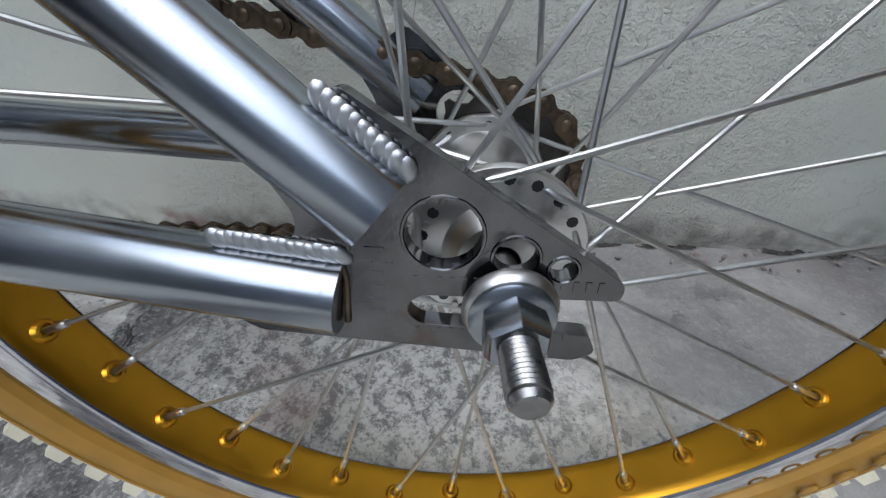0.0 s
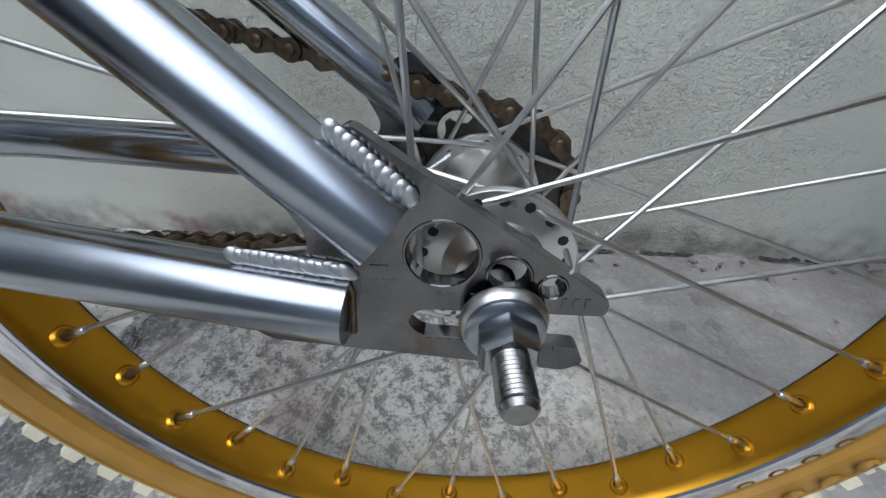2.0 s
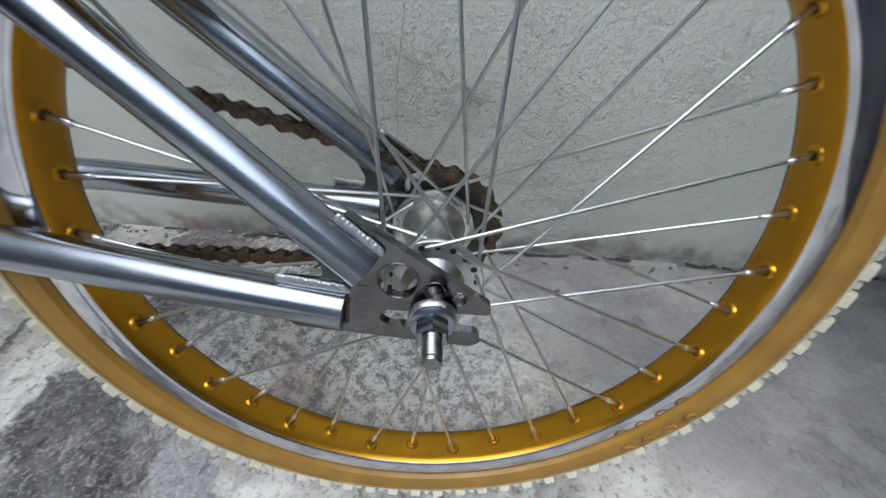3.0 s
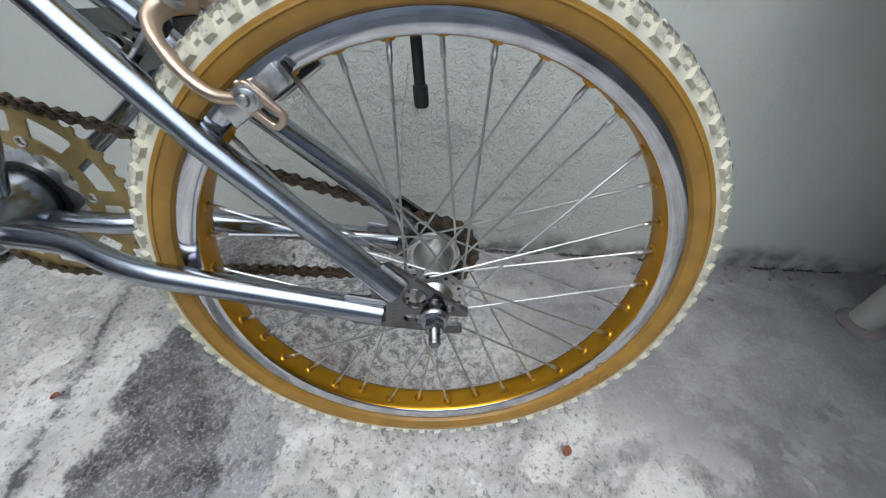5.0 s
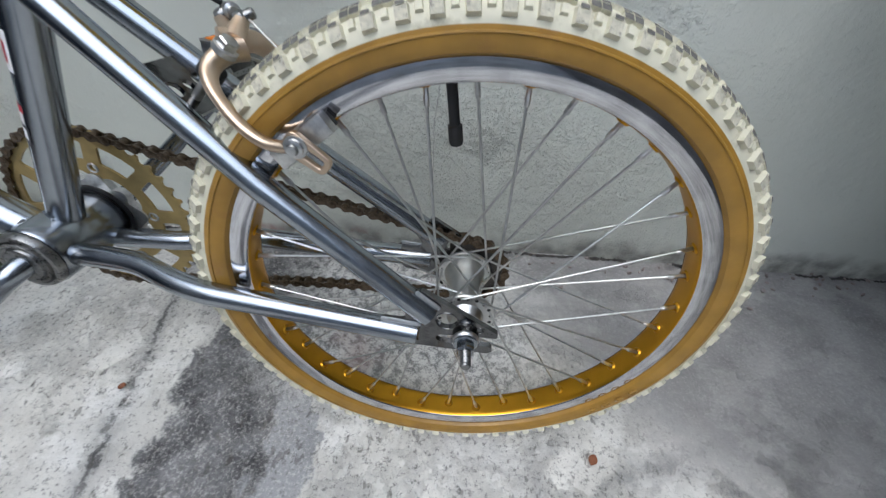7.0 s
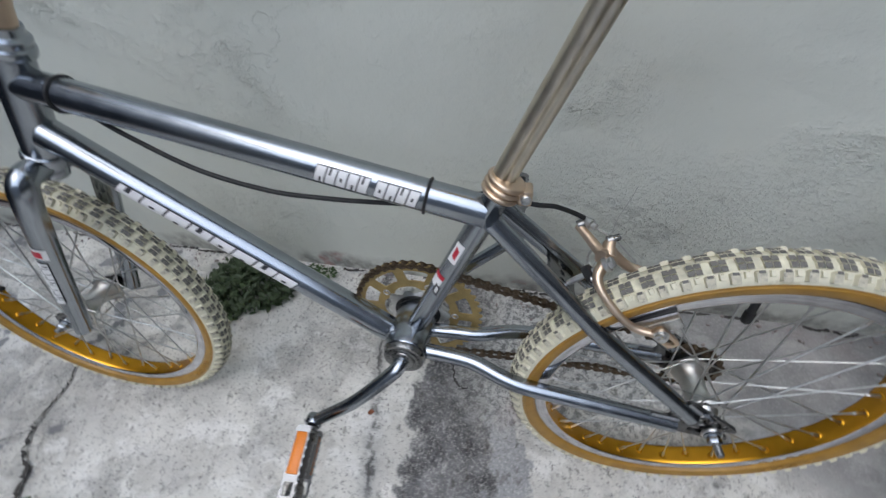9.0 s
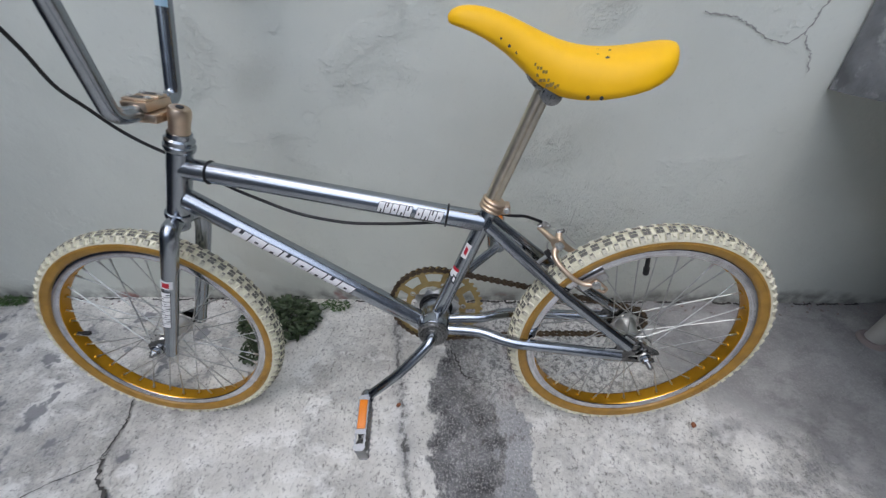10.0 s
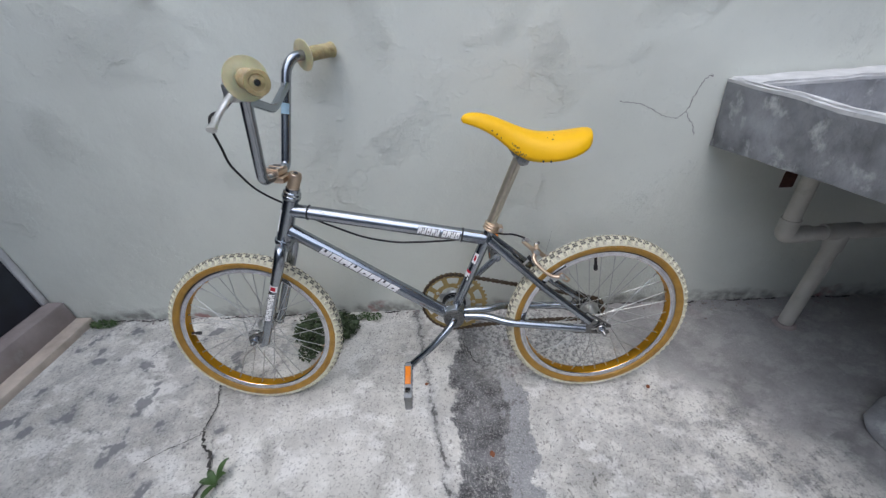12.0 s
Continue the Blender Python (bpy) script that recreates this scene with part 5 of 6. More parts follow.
def build_chain():
    """Roller chain round the ring and the rear cog."""
    y = 0.040
    cog = Vector((0.000, y, 0.002))
    r1, r2 = 0.0880, 0.0345
    ring = Vector((BB.x, y, BB.z))
    d = cog - ring
    L = math.hypot(d.x, d.z)
    base = math.atan2(d.z, d.x)
    off = math.acos((r1 - r2) / L)
    path = []
    up, dn = base + off, base - off
    n = 60
    for i in range(n + 1):
        a = up + (2 * math.pi - (up - dn)) * i / n
        path.append(Vector((ring.x + r1 * math.cos(a), y, ring.z + r1 * math.sin(a))))
    for i in range(1, 12):
        a0, a1 = path[n], Vector((cog.x + r2 * math.cos(dn), y, cog.z + r2 * math.sin(dn)))
        p = a0.lerp(a1, i / 12)
        p.z += 0.007 * math.sin(math.pi * i / 12)
        path.append(p)
    for i in range(25):
        a = dn + (up - dn) * i / 24
        path.append(Vector((cog.x + r2 * math.cos(a), y, cog.z + r2 * math.sin(a))))
    last, first = path[-1].copy(), path[0].copy()
    for i in range(1, 12):
        p = last.lerp(first, i / 12)
        path.append(p)
    path.append(first)
    total = sum((b - a).length for a, b in zip(path, path[1:]))
    count = 2 * round(total / 0.0127 / 2)
    step = total / count
    pins, acc, want = [], 0.0, 0.0
    for a, b in zip(path, path[1:]):
        w = (b - a).length
        while want <= acc + w and len(pins) < count:
            pins.append(a.lerp(b, (want - acc) / w))
            want += step
        acc += w
    chain = empty("chain", Matrix.Identity(4), bicycle)
    chain["label"] = "rusty brown roller chain"
    proto = []
    for outer in (True, False):
        b = bmesh.new()
        h = 0.0046 if outer else 0.0042
        pts = []
        for sx in (1, -1):
            for i in range(7):
                a = -math.pi / 2 + math.pi * i / 6
                pts.append((sx * (0.00635 + h * math.cos(a)), sx * h * math.sin(a)))
        pts.insert(7, (0.0, h * 0.50))
        pts.append((0.0, -h * 0.50))
        for s in (-1, 1):
            y0 = 0.0034 if outer else 0.0022
            lo, hi = sorted((s * y0, s * (y0 + 0.0011)))
            plate(b, pts, lo, hi)
        for sx in (-1, 1):
            turned(b, (sx * 0.00635, -0.0052 if outer else -0.0022, 0), (0, 1, 0), [(0.0016, -0.0005), (0.0024, 0.0), (0.0024, 0.0104), (0.0016, 0.0109)] if outer else [(0.0038, 0), (0.0038, 0.0044)], 12)
        proto.append(b)
    obs = [None, None]
    for i in range(len(pins)):
        p, q = pins[i], pins[(i + 1) % len(pins)]
        e = q - p
        m = Matrix.Translation((p + q) / 2) @ Matrix.Rotation(-math.atan2(e.z, e.x), 4, "Y")
        k = i % 2
        if obs[k] is None:
            obs[k] = part("chain_link", proto[k], RUST_CHAIN, chain, matrix=m)
        else:
            shared("chain_link", obs[k], chain, m)
    # cog and freewheel
    b = bmesh.new()
    out = []
    for i in range(16):
        for f, r in ((0.0, 0.0315), (0.3, 0.0333), (0.45, 0.0367), (0.6, 0.0367), (0.75, 0.0333)):
            a = 2 * math.pi * (i + f) / 16
            out.append((r * math.cos(a), r * math.sin(a)))
    plate(b, out, y - 0.0012, y + 0.0012, [circle(0, 0, 0.020, 24)])
    lathe(b, [(0.0120, 0.0385), (0.0255, 0.0385), (0.0265, 0.0400), (0.0265, 0.0500), (0.0250, 0.0515), (0.0120, 0.0515)], 40)
    part("freewheel", b, FREEWHEEL, bicycle, "dark rusty freewheel cog", smooth=False, matrix=Matrix.Translation((0.000, 0, 0.002)))


build_chain()

# ---------------------------------------------------------------- brake and cable


def build_brake():
    cal = empty("brake_caliper", Matrix.Identity(4), bicycle)
    cal["label"] = "champagne side-pull rear brake caliper"
    n = Vector((0.71, 0, 0.70))
    # long near arm, its stout shoulder at the pivot
    line = smooth_line([(-0.1590, 0.006, 0.2030), (-0.1660, -0.004, 0.2010), (-0.1712, -0.015, 0.1945), (-0.1675, -0.025, 0.1865), (-0.1560, -0.0345, 0.1755), (-0.1440, -0.0405, 0.1660), (-0.1310, -0.0440, 0.1592), (-0.1185, -0.0462, 0.1582), (-0.1100, -0.0470, 0.1597)], 6)
    k = len(line)
    part("arm", tube(bmesh.new(), line, [0.0088 - 0.0042 * min(1, 2.2 * i / (k - 1)) ** 0.7 for i in range(k)], 18, flat=[(1.0, 0.85)] * k), CHAMPAGNE, cal)
    # looped slot at its foot
    b = bmesh.new()
    slot = fillet([(-0.0085, -0.0082), (0.0225, -0.0064), (0.0225, 0.0064), (-0.0085, 0.0082)], 0.0063, 6)
    hole = fillet([(-0.002, -0.0029), (0.0185, -0.0029), (0.0185, 0.0029), (-0.002, 0.0029)], 0.0028, 5)
    plate(b, slot, -0.0024, 0.0024, [hole])
    foot = part("arm_end", b, CHAMPAGNE, cal, smooth=False, matrix=pose(-0.1093, -0.0475, 0.1597, 0, 38, 0))
    soft = foot.modifiers.new("worn_edge", "BEVEL")
    soft.width, soft.segments, soft.limit_method, soft.angle_limit = 0.0011, 3, "ANGLE", radians(50)
    b = bmesh.new()
    turned(b, (-0.1093, -0.0498, 0.1600), (0, -1, 0), [(0.0072, 0), (0.0072, 0.0010), (0.0056, 0.0013), (0.0056, 0.0036), (0.0036, 0.0042), (0.0034, 0.0030), (0.0030, 0.0066), (0.0015, 0.0070)], 6 * 4)
    part("pad_bolt", b, STEEL, cal)
    for s in (-1, 1):
        b = bmesh.new()
        box(b, -0.026, -0.0045, -0.0070, 0.020, 0.0045, 0.0070, 0.0012)
        part("brake_pad_holder", b, STEEL, cal, "pressed steel pad holder", matrix=pose(-0.1080, s * 0.0325 - 0.004, 0.1605, 0, -36, 0))
        b = bmesh.new()
        box(b, -0.0255, -0.0050, -0.0052, 0.0190, 0.0050, 0.0052, 0.001)
        part("brake_pad", b, BLACK, cal, "black rubber brake pad", matrix=pose(-0.1080, s * 0.0262 - 0.004, 0.1605, 0, -36, 0))
    # far arm: over the tyre, down to its pad, with a thin finger up to the cable stop
    line = smooth_line([(-0.1700, -0.0005, 0.2075), (-0.1610, 0.010, 0.2060), (-0.1590, 0.024, 0.2030), (-0.1540, 0.038, 0.1930), (-0.1420, 0.0435, 0.1770), (-0.1250, 0.0430, 0.1640), (-0.1080, 0.0410, 0.1600)], 6)
    k = len(line)
    part("arm", tube(bmesh.new(), line, [0.0080 - 0.0028 * i / (k - 1) for i in range(k)], 16, flat=[(1.0, 0.8)] * k), CHAMPAGNE, cal)
    part("arm_finger", tube(bmesh.new(), smooth_line([(-0.1640, 0.006, 0.2050), (-0.1710, 0.016, 0.2060), (-0.1800, 0.028, 0.2105), (-0.1900, 0.0395, 0.2155)], 5), [0.0066 - 0.0024 * i / 15 for i in range(16)], 14), CHAMPAGNE, cal)
    part("arm_lug", tube(bmesh.new(), smooth_line([(-0.1620, 0.004, 0.2070), (-0.1615, 0.011, 0.2130), (-0.1600, 0.0165, 0.2185)], 5), [0.0072 - 0.0026 * i / 10 for i in range(11)], 14), CHAMPAGNE, cal)
    c = Vector((-0.1668, -0.0060, 0.2008))
    b = bmesh.new()
    turned(b, c, n, [(0.0078, 0.002), (0.0078, 0.0060), (0.0070, 0.0066)], 22)
    hex_nut(b, c + n * 0.0060, n, 0.0108, 0.0055, 10)
    part("pivot_bolt", b, STEEL, cal)
    part("mount_bolt", tube(bmesh.new(), [c, c - n * 0.045], 0.0033, 12), STEEL, cal)
    part("spacer", turned(bmesh.new(), c - n * 0.020, n, [(0.0060, 0), (0.0085, 0.001), (0.0085, 0.008), (0.0060, 0.009)], 20), BLACK, cal, "dark spacer behind the arms")
    b = bmesh.new()
    tube(b, smooth_line([(-0.1630, -0.030, 0.1800), (-0.1745, -0.018, 0.1890), (-0.1800, -0.002, 0.1960), (-0.1780, 0.014, 0.1980), (-0.1690, 0.030, 0.1920), (-0.1500, 0.0400, 0.1800)], 5), 0.0012, 8)
    part("return_spring", b, STEEL, cal)
    stop = Vector((-0.1810, 0.0400, 0.2205))
    way = Vector((-0.1600, 0.0180, 0.2185)) - stop
    part("cable_adjuster", turned(bmesh.new(), stop - way.normalized() * 0.004, way.normalized(), [(0.0030, -0.006), (0.0044, -0.005), (0.0044, 0.003), (0.0056, 0.004), (0.0056, 0.009), (0.0038, 0.010), (0.0036, 0.015)], 16), STEEL, cal)
    part("stop_eye", turned(bmesh.new(), (-0.1905, 0.0390, 0.2155), (0.5, 0.1, 0.3), [(0.0050, 0), (0.0052, 0.001), (0.0052, 0.007), (0.0045, 0.008)], 16), AXLE, cal)
    part("inner_wire", tube(bmesh.new(), smooth_line([stop, stop + way * 0.5, (-0.1580, 0.0165, 0.2195), (-0.1440, 0.012, 0.2080), (-0.1330, 0.008, 0.1990)], 6), 0.0008, 6), STEEL, cal)
    part("wire_clamp", turned(bmesh.new(), (-0.1640, 0.0150, 0.2170), (0.9, 0.25, 0.35), [(0.0045, 0), (0.0048, 0.001), (0.0048, 0.006), (0.0036, 0.007), (0.0036, 0.012), (0.0028, 0.013)], 14), AXLE, cal)
    cable = smooth_line([(-0.708, -0.184, 0.608), (-0.738, -0.170, 0.5915), (-0.786, -0.135, 0.580), (-0.8144, -0.100, 0.556), (-0.8260, -0.070, 0.515), (-0.8316, -0.050, 0.4751), (-0.8320, -0.020, 0.440),
                         (-0.8250, 0.002, 0.4080), (-0.8060, 0.013, 0.3840), (-0.7833, 0.021, 0.3650), (-0.752, 0.0245, 0.346), (-0.722, 0.016, 0.330), (-0.6890, 0.002, 0.316),
                         (-0.640, -0.006, 0.2960), (-0.579, -0.010, 0.2715), (-0.510, -0.008, 0.2540), (-0.452, -0.004, 0.2485), (-0.400, 0.002, 0.2455), (-0.345, 0.010, 0.2440), (-0.315, 0.0185, 0.246),
                         (-0.285, 0.0215, 0.256), (-0.2402, 0.0260, 0.2451), (-0.2182, 0.0320, 0.2409), (-0.1983, 0.0370, 0.2322), (-0.1859, 0.0395, 0.2255)], 8)
    part("brake_cable", tube(bmesh.new(), cable, 0.0026, 10), BLACK, bicycle, "black plastic brake cable housing")


build_brake()

# ---------------------------------------------------------------- sink, pipes, plants, clutter


def build_sink():
    """A thick-walled trough against the wall: outer shell with a bottom, whitewashed rim, inner basin."""
    sink = empty("concrete_sink", Matrix.Identity(4))
    tagged(sink, "weathered grey concrete wash sink with whitewashed rim", "sink")
    back = WALL_Y - 0.004
    # front lengthened out of view to y -0.70 to deepen the shade underneath
    lo = [(0.348, back, 0.580), (0.408, -0.70, 0.706), (1.245, -0.70, 0.706), (1.245, back, 0.580)]
    hi = [(0.342, back, 0.756), (0.405, -0.70, 0.770), (1.245, -0.70, 0.770), (1.245, back, 0.756)]
    inn = [(0.364, back - 0.085, 0.757), (0.424, -0.675, 0.7695), (1.215, -0.675, 0.7695), (1.215, back - 0.060, 0.757)]
    bot = [(0.384, back - 0.105, 0.640), (0.444, -0.660, 0.715), (1.20, -0.660, 0.715), (1.20, back - 0.080, 0.640)]
    low = [(x, y, z - 0.012) for x, y, z in hi]
    deep = [(x, y, z - 0.012) for x, y, z in inn]
    for name, loops, first, last, mat in (("body", (lo, low), True, False, SINKMAT), ("rim", (low, hi, inn, deep), False, False, SINKEDGE), ("basin", (deep, bot), False, True, SINKMAT)):
        bm = bmesh.new()
        vs = [[bm.verts.new(p) for p in q] for q in loops]
        for a, b in zip(vs, vs[1:]):
            for i in range(4):
                bm.faces.new((a[i], a[(i + 1) % 4], b[(i + 1) % 4], b[i]))
        if first:
            bm.faces.new(vs[0][::-1])
        if last:
            bm.faces.new(vs[-1])
        bmesh.ops.recalc_face_normals(bm, faces=bm.faces)
        if name == "rim":
            tops = {tuple(round(c, 5) for c in p) for q in (hi, inn) for p in q}
            bmesh.ops.bevel(bm, geom=[e for e in bm.edges if all(tuple(round(c, 5) for c in v.co) in tops for v in e.verts)], offset=0.005, segments=2, affect="EDGES")
        bmesh.ops.subdivide_edges(bm, edges=bm.edges, cuts=22, use_grid_fill=True)
        for v in bm.verts:
            v.co += 0.0035 * noise.noise_vector(v.co * 14.0) + (0.0030 if name == "rim" else 0.0012) * noise.noise_vector(v.co * 55.0)
            v.co.y = min(v.co.y, back)
        part(name, bm, mat, sink)


build_sink()


def build_pipes():
    pipe = empty("drain_pipe", Matrix.Identity(4))
    tagged(pipe, "grubby white plastic drain pipe under the sink", "pipe")
    x1, y1 = 0.553, 0.205
    x2, y2 = 0.706, 0.203
    part("drop", tube(bmesh.new(), [(x1, y1, 0.62), (x1 + 0.004, y1, 0.375)], 0.0200, 28), PVC, pipe)
    part("elbow", tube(bmesh.new(), rounded([(x1 + 0.004, y1, 0.402), (x1 + 0.004, y1, 0.348), (x1 + 0.070, y1, 0.350)], 0.020, 8), 0.0238, 28), PVC, pipe)
    part("run", tube(bmesh.new(), [(x1 + 0.06, y1, 0.350), (1.25, y1 - 0.01, 0.364)], 0.0198, 28), PVC, pipe)
    part("tee", tube(bmesh.new(), [(x2 - 0.045, y1, 0.3525), (x2 + 0.045, y1, 0.354)], 0.0235, 28), PVC, pipe)
    part("tee_socket", tube(bmesh.new(), [(x2, y1, 0.352), (x2, y2, 0.295)], 0.0238, 28), PVC, pipe)
    part("foot", tube(bmesh.new(), [(x2, y2, 0.31), (x2 - 0.004, y2, -0.004)], 0.0203, 28), PVC, pipe)
    b = bmesh.new()
    turned(b, (x2 - 0.004, y2, -0.004), (0, 0, 1), [(0.033, 0), (0.031, 0.005), (0.026, 0.009)], 24)
    part("mortar_collar", b, STEPMAT, pipe)


build_pipes()

# rough concrete lump on the floor below the sink
bm = bmesh.new()
bmesh.ops.create_icosphere(bm, subdivisions=4, radius=1.0, matrix=Matrix.Diagonal((0.12, 0.10, 0.07, 1)))
for v in bm.verts:
    v.co += 0.012 * noise.noise_vector(v.co * 18.0)
    v.co.z = max(v.co.z, -0.012)
tagged(mesh_object("concrete_block", bm, SINKMAT, matrix=pose(0.765, -0.185, 0.010, 0, 0, 20)), "rough grey concrete lump standing on the floor", "block")

# dark door in the west and its pale frame
bm = bmesh.new()
box(bm, -1.99, -1.6, 0.111, -1.940, 0.298, 2.1, 0.003)
# added walls out of view that hold back sky light from the west
SKYBLOCK = material("sky_blocker_paint", (0.30, 0.29, 0.275), 0.7, amount=0.15, scale=8, bump=0.002, bump_scale=40,
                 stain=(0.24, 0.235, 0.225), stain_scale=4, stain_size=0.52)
wall_box("blocker_over_door", -2.06, -1.6, 2.104, -1.945, WALL_Y - 0.004, 3.0, SKYBLOCK, "unseen plain wall added above the door to block sky light")
wall_box("blocker_beside_door", -2.06, -3.196, -0.04, -1.945, -1.604, 3.0, SKYBLOCK, "unseen plain wall added beside the door to block sky light")
tagged(mesh_object("door_1", bm, DARKSTEEL), "dark blue-black painted metal door standing on the step", "door", kind="structure")
bm = bmesh.new()
box(bm, -2.00, 0.300, 0.111, -1.932, WALL_Y - 0.004, 2.1, 0.004)
tagged(mesh_object("door_frame", bm, SINKEDGE), "pale chipped door frame", "door frame", kind="structure")


def crack(bm, points, width, z=None, y=None, seed=0, jag=1.0):
    """A jagged dark crack as a thin inlaid strip with an uneven width, on the floor (z) or the wall (y)."""
    rnd = random.Random(seed)
    pts = smooth_line([(a, b, 0) for a, b in points], 9)
    left, right = [], []
    for i, p in enumerate(pts):
        d = (pts[min(i + 1, len(pts) - 1)] - pts[max(i - 1, 0)]).normalized()
        n = Vector((-d.y, d.x, 0))
        j = n * rnd.uniform(-1, 1) * width * jag
        w = width * rnd.uniform(0.25, 1.0)
        for side, s in ((left, 1), (right, -1)):
            q = p + j + n * s * w
            side.append(bm.verts.new((q.x, q.y, z) if z is not None else (q.x, y, q.y)))
    for i in range(len(pts) - 1):
        bm.faces.new((left[i], left[i + 1], right[i + 1], right[i]))
    return bm


CRACKMAT = material("crack_dirt", (0.055, 0.052, 0.048), 0.9, amount=0.3, scale=120)
WALLCRACK = material("wall_crack_shade", (0.33, 0.33, 0.31), 0.9, amount=0.3, scale=120)
bm = bmesh.new()
crack(bm, [(-1.135, 0.03), (-1.127, 0.003), (-1.108, -0.045), (-1.101, -0.08), (-1.102, -0.137)], 0.0030, z=0.0012, seed=1)
crack(bm, [(-1.102, -0.137), (-1.083, -0.176), (-1.050, -0.205), (-1.030, -0.240), (-1.022, -0.275), (-1.045, -0.40), (-1.06, -0.6)], 0.0052, z=0.0012, seed=2)
crack(bm, [(-1.099, -0.150), (-1.139, -0.174), (-1.179, -0.195), (-1.225, -0.228)], 0.0014, z=0.0012, seed=3)
crack(bm, [(-0.355, 0.15), (-0.335, 0.11), (-0.325, 0.08), (-0.300, 0.07)], 0.003, z=0.0012, seed=4)
tagged(mesh_object("floor_cracks", bm, CRACKMAT, smooth=False), "dark ragged cracks in the concrete floor", "crack", kind="structure")
bm = bmesh.new()
wy = WALL_Y - 0.0012
crack(bm, [(0.085, 0.712), (0.135, 0.703), (0.165, 0.690), (0.205, 0.668), (0.243, 0.660), (0.262, 0.676)], 0.0016, y=wy, seed=6)
crack(bm, [(0.262, 0.676), (0.270, 0.705), (0.279, 0.735), (0.291, 0.756), (0.305, 0.760)], 0.0024, y=wy, seed=7)
crack(bm, [(0.262, 0.676), (0.275, 0.655), (0.288, 0.640), (0.300, 0.610)], 0.0018, y=wy, seed=8)
crack(bm, [(-0.056, 0.322), (-0.061, 0.285), (-0.067, 0.244), (-0.068, 0.199), (-0.072, 0.148), (-0.077, 0.111)], 0.0007, y=wy, seed=9, jag=1.6)
crack(bm, [(-0.068, 0.215), (-0.044, 0.197), (-0.018, 0.170), (0.013, 0.147)], 0.0004, y=wy, seed=10, jag=1.2)
tagged(mesh_object("wall_cracks", bm, WALLCRACK, smooth=False), "fine dark cracks in the wall render", "crack", kind="structure")

# bare brick showing through the render under the sink
bm = bmesh.new()
box(bm, 0.590, WALL_Y - 0.003, 0.435, 0.628, WALL_Y + 0.02, 0.490, 0.002)
tagged(mesh_object("brick", bm, material("bare_red_brick", (0.075, 0.028, 0.020), 0.85, amount=0.3, scale=80, bump=0.001, bump_scale=120)),
       "bare red brick showing in the wall under the sink", "brick", kind="structure")

# dark gap with crumbs of render along the foot of the wall
bm = bmesh.new()
rnd = random.Random(11)
x = -1.8
while x < 1.1:
    w = rnd.uniform(0.02, 0.09)
    if rnd.random() < 0.8:
        crack(bm, [(x, WALL_Y - 0.006 + rnd.uniform(-0.006, 0.002)), (x + w * 0.5, WALL_Y - 0.008 + rnd.uniform(-0.008, 0.003)), (x + w, WALL_Y - 0.006)], 0.0045, z=0.0014, seed=int(x * 1000) % 997, jag=0.25)
    x += w * rnd.uniform(0.8, 1.3)
tagged(mesh_object("wall_foot_gap", bm, CRACKMAT, smooth=False), "dark crumbled joint between wall and floor", "crack", kind="structure")
bm = bmesh.new()
for i in range(260):
    x = rnd.uniform(-1.75, 1.2)
    y = WALL_Y - abs(rnd.gauss(0.004, 0.030)) - 0.002
    r = rnd.uniform(0.0012, 0.0045)
    bmesh.ops.create_icosphere(bm, subdivisions=1, radius=r, matrix=pose(x, y, r * 0.3, rnd.uniform(0, 90), 0, rnd.uniform(0, 360)) @ Matrix.Diagonal((1.3, 0.9, 0.6, 1)))
tagged(mesh_object("grit", bm, STEPMAT, smooth=False), "loose crumbs of render at the wall foot", "grit", kind="stuff")


def weed(name, x, y, rx, ry, height, count, mat, label, seed, size):
    """A low ragged weed: many small bent leaves on short stems spreading from the root."""
    rnd = random.Random(seed)
    b = bmesh.new()
    for i in range(count):
        t = rnd.uniform(0, 2 * math.pi)
        k = math.sqrt(rnd.random())
        px, py = x + rx * k * math.cos(t), y + ry * k * math.sin(t)
        py = min(py, WALL_Y - 0.012)
        pz = rnd.uniform(0.002, height * (1.05 - 0.6 * k))
        L = size * rnd.uniform(0.6, 1.4)
        m = pose(px, py, pz, rnd.uniform(-35, 35), rnd.uniform(-40, 40), rnd.uniform(0, 360))
        w = L * rnd.uniform(0.14, 0.24)
        pts = [(-0.5 * L, 0, 0), (-0.2 * L, w, 0.10 * L), (0.25 * L, w * 0.8, 0.12 * L), (0.5 * L, 0, 0.02 * L), (0.25 * L, -w * 0.8, 0.12 * L), (-0.2 * L, -w, 0.10 * L)]
        vs = [b.verts.new(m @ Vector(p)) for p in pts]
        c0, c1 = b.verts.new(m @ Vector((-0.2 * L, 0, 0.05 * L))), b.verts.new(m @ Vector((0.25 * L, 0, 0.07 * L)))
        for q in ((vs[0], vs[1], c0), (vs[1], vs[2], c1, c0), (vs[2], vs[3], c1), (vs[3], vs[4], c1), (vs[4], vs[5], c0, c1), (vs[5], vs[0], c0)):
            b.faces.new(q)
    plant = empty(name, Matrix.Identity(4))
    tagged(plant, label, "weed")
    for o in (part("leaves", b, mat, plant, smooth=False),):
        o["kind"] = "stuff"
    b = bmesh.new()
    for i in range(max(6, count // 60)):
        t = rnd.uniform(0, 2 * math.pi)
        k = rnd.uniform(0.4, 0.95)
        e = Vector((x + rx * k * math.cos(t), min(y + ry * k * math.sin(t), WALL_Y - 0.012), height * rnd.uniform(0.2, 0.8)))
        tube(b, [(x, y, 0.0), ((x + e.x) / 2, (y + e.y) / 2, e.z * 0.8), e], [0.0014, 0.0010, 0.0006], 5)
    part("stems", b, mat, plant)
    return plant


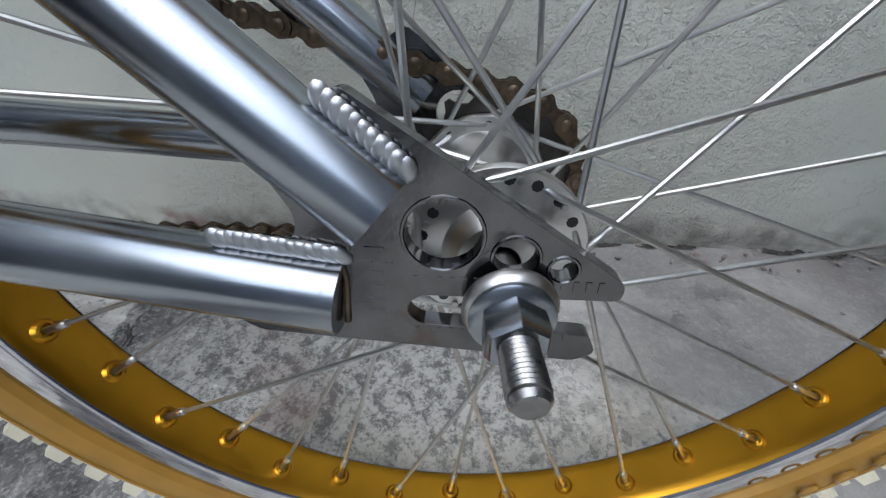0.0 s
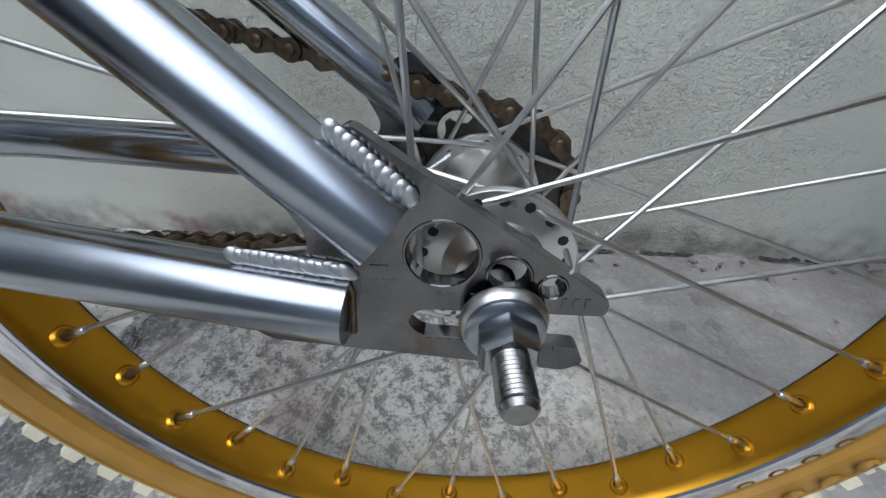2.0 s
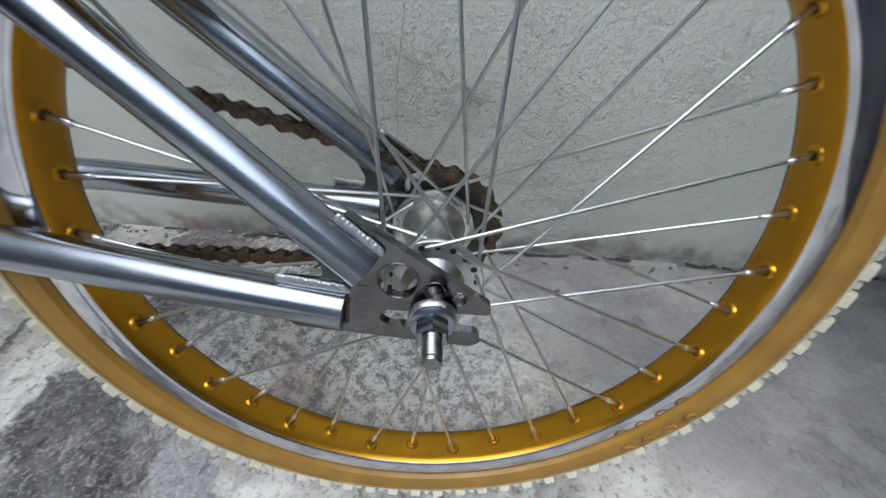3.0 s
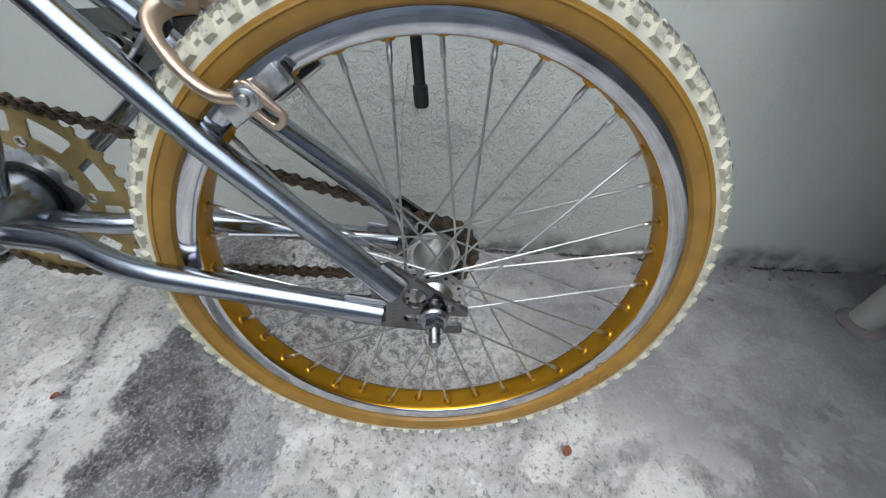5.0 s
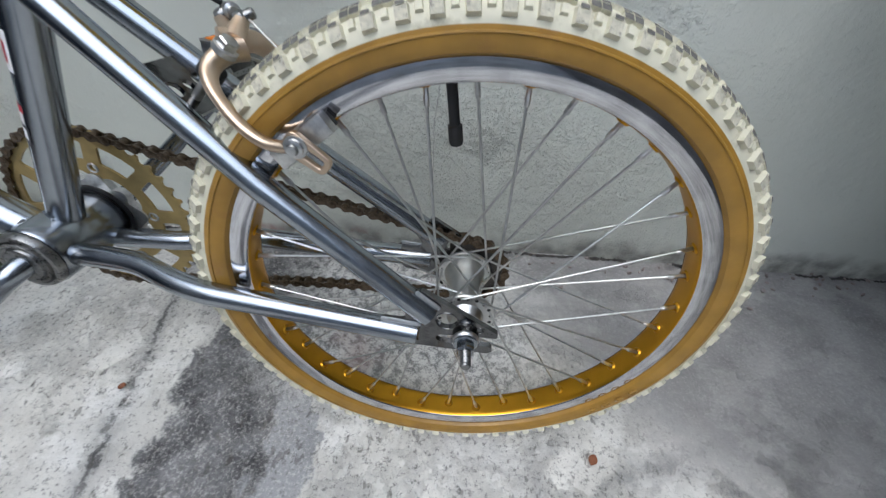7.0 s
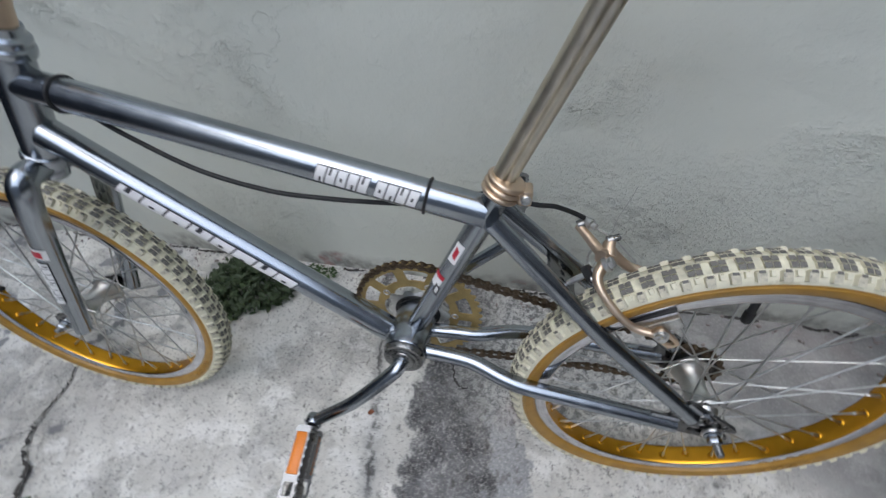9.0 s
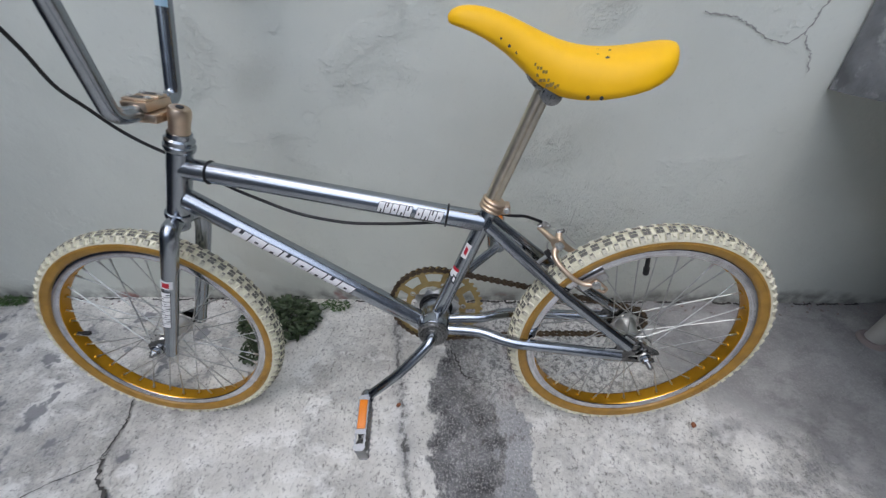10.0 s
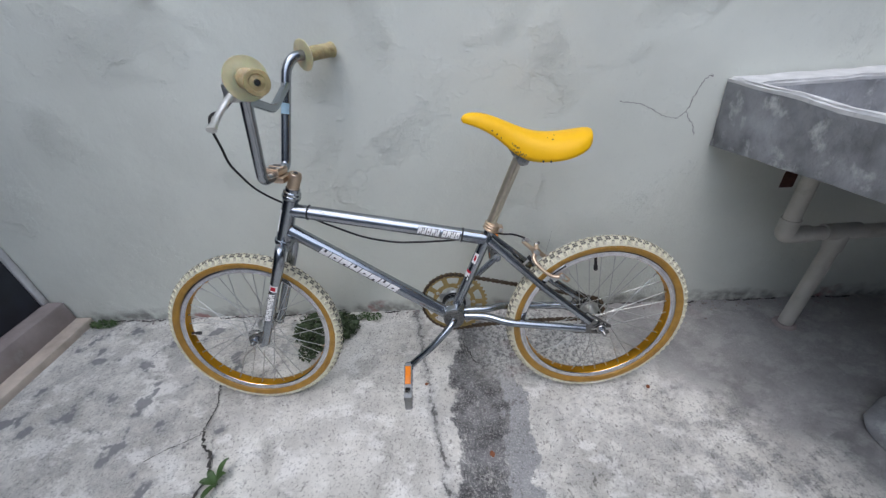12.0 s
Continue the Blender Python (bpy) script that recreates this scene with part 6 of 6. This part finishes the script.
weed("weed", -0.845, 0.235, 0.115, 0.085, 0.055, 900, LEAF, "dull green weed growing at the wall foot", 21, 0.020)
weed("weed", -0.875, 0.150, 0.040, 0.060, 0.030, 220, LEAF, "dull green weed growing at the wall foot", 22, 0.016)
weed("weed", -0.700, 0.295, 0.050, 0.022, 0.018, 90, LEAFBRIGHT, "pale green seedlings beside the weed", 23, 0.012)
weed("weed", -1.755, 0.300, 0.055, 0.020, 0.022, 200, LEAFBRIGHT, "small mossy weed beside the step", 24, 0.012)


def sprout(x, y, label):
    plant = empty("sprout", pose(x, y, 0, 0, 0, 0))
    tagged(plant, label, "plant")
    for a, L, tip in ((62, 0.052, 0.036), (20, 0.034, 0.030), (135, 0.030, 0.024), (190, 0.034, 0.020), (262, 0.048, 0.018), (315, 0.030, 0.026)):
        b = bmesh.new()
        n = 6
        rows = []
        for i in range(n + 1):
            s = i / n
            w = 0.0085 * math.sin(math.pi * min(1, s * 0.95 + 0.05)) ** 0.8
            z = 0.004 + tip * math.sin(s * 1.9)
            rows.append([b.verts.new((L * s, k * w, z + abs(k) * 0.003)) for k in (-1, 0, 1)])
        for r1, r2 in zip(rows, rows[1:]):
            for k in (0, 1):
                b.faces.new((r1[k], r1[k + 1], r2[k + 1], r2[k]))
        part("leaf", b, LEAFBRIGHT, plant, matrix=pose(0, 0, 0, 0, 0, a))
    part("stem", tube(bmesh.new(), [(0, 0, -0.002), (0.002, 0, 0.010)], 0.0015, 6), LEAFBRIGHT, plant)


sprout(-0.985, -0.283, "small green sprout growing from a floor crack")


def dry_leaf(x, y, mat, size, label, turn):
    b = bmesh.new()
    rows = []
    for i in range(6):
        s = i / 5
        w = size * 0.42 * math.sin(math.pi * (0.08 + 0.88 * s))
        rows.append([b.verts.new((size * (s - 0.5), k * w, 0.002 + 0.25 * size * abs(k) * (0.4 + s * 0.6))) for k in (-1, -0.4, 0.4, 1)])
    for r1, r2 in zip(rows, rows[1:]):
        for k in range(3):
            b.faces.new((r1[k], r1[k + 1], r2[k + 1], r2[k]))
    ob = mesh_object("dry_leaf", b, mat, matrix=pose(x, y, 0.001, 0, 0, turn))
    tagged(ob, label, "leaf")


dry_leaf(0.170, -0.030, DRYLEAF, 0.013, "curled dry brown leaf on the concrete", 60)
dry_leaf(-0.470, -0.005, DRYLEAF, 0.012, "tiny dry leaf scrap on the concrete", 20)
dry_leaf(-0.289, -0.217, DRYLEAF, 0.016, "curled dry brown leaf on the concrete", 110)
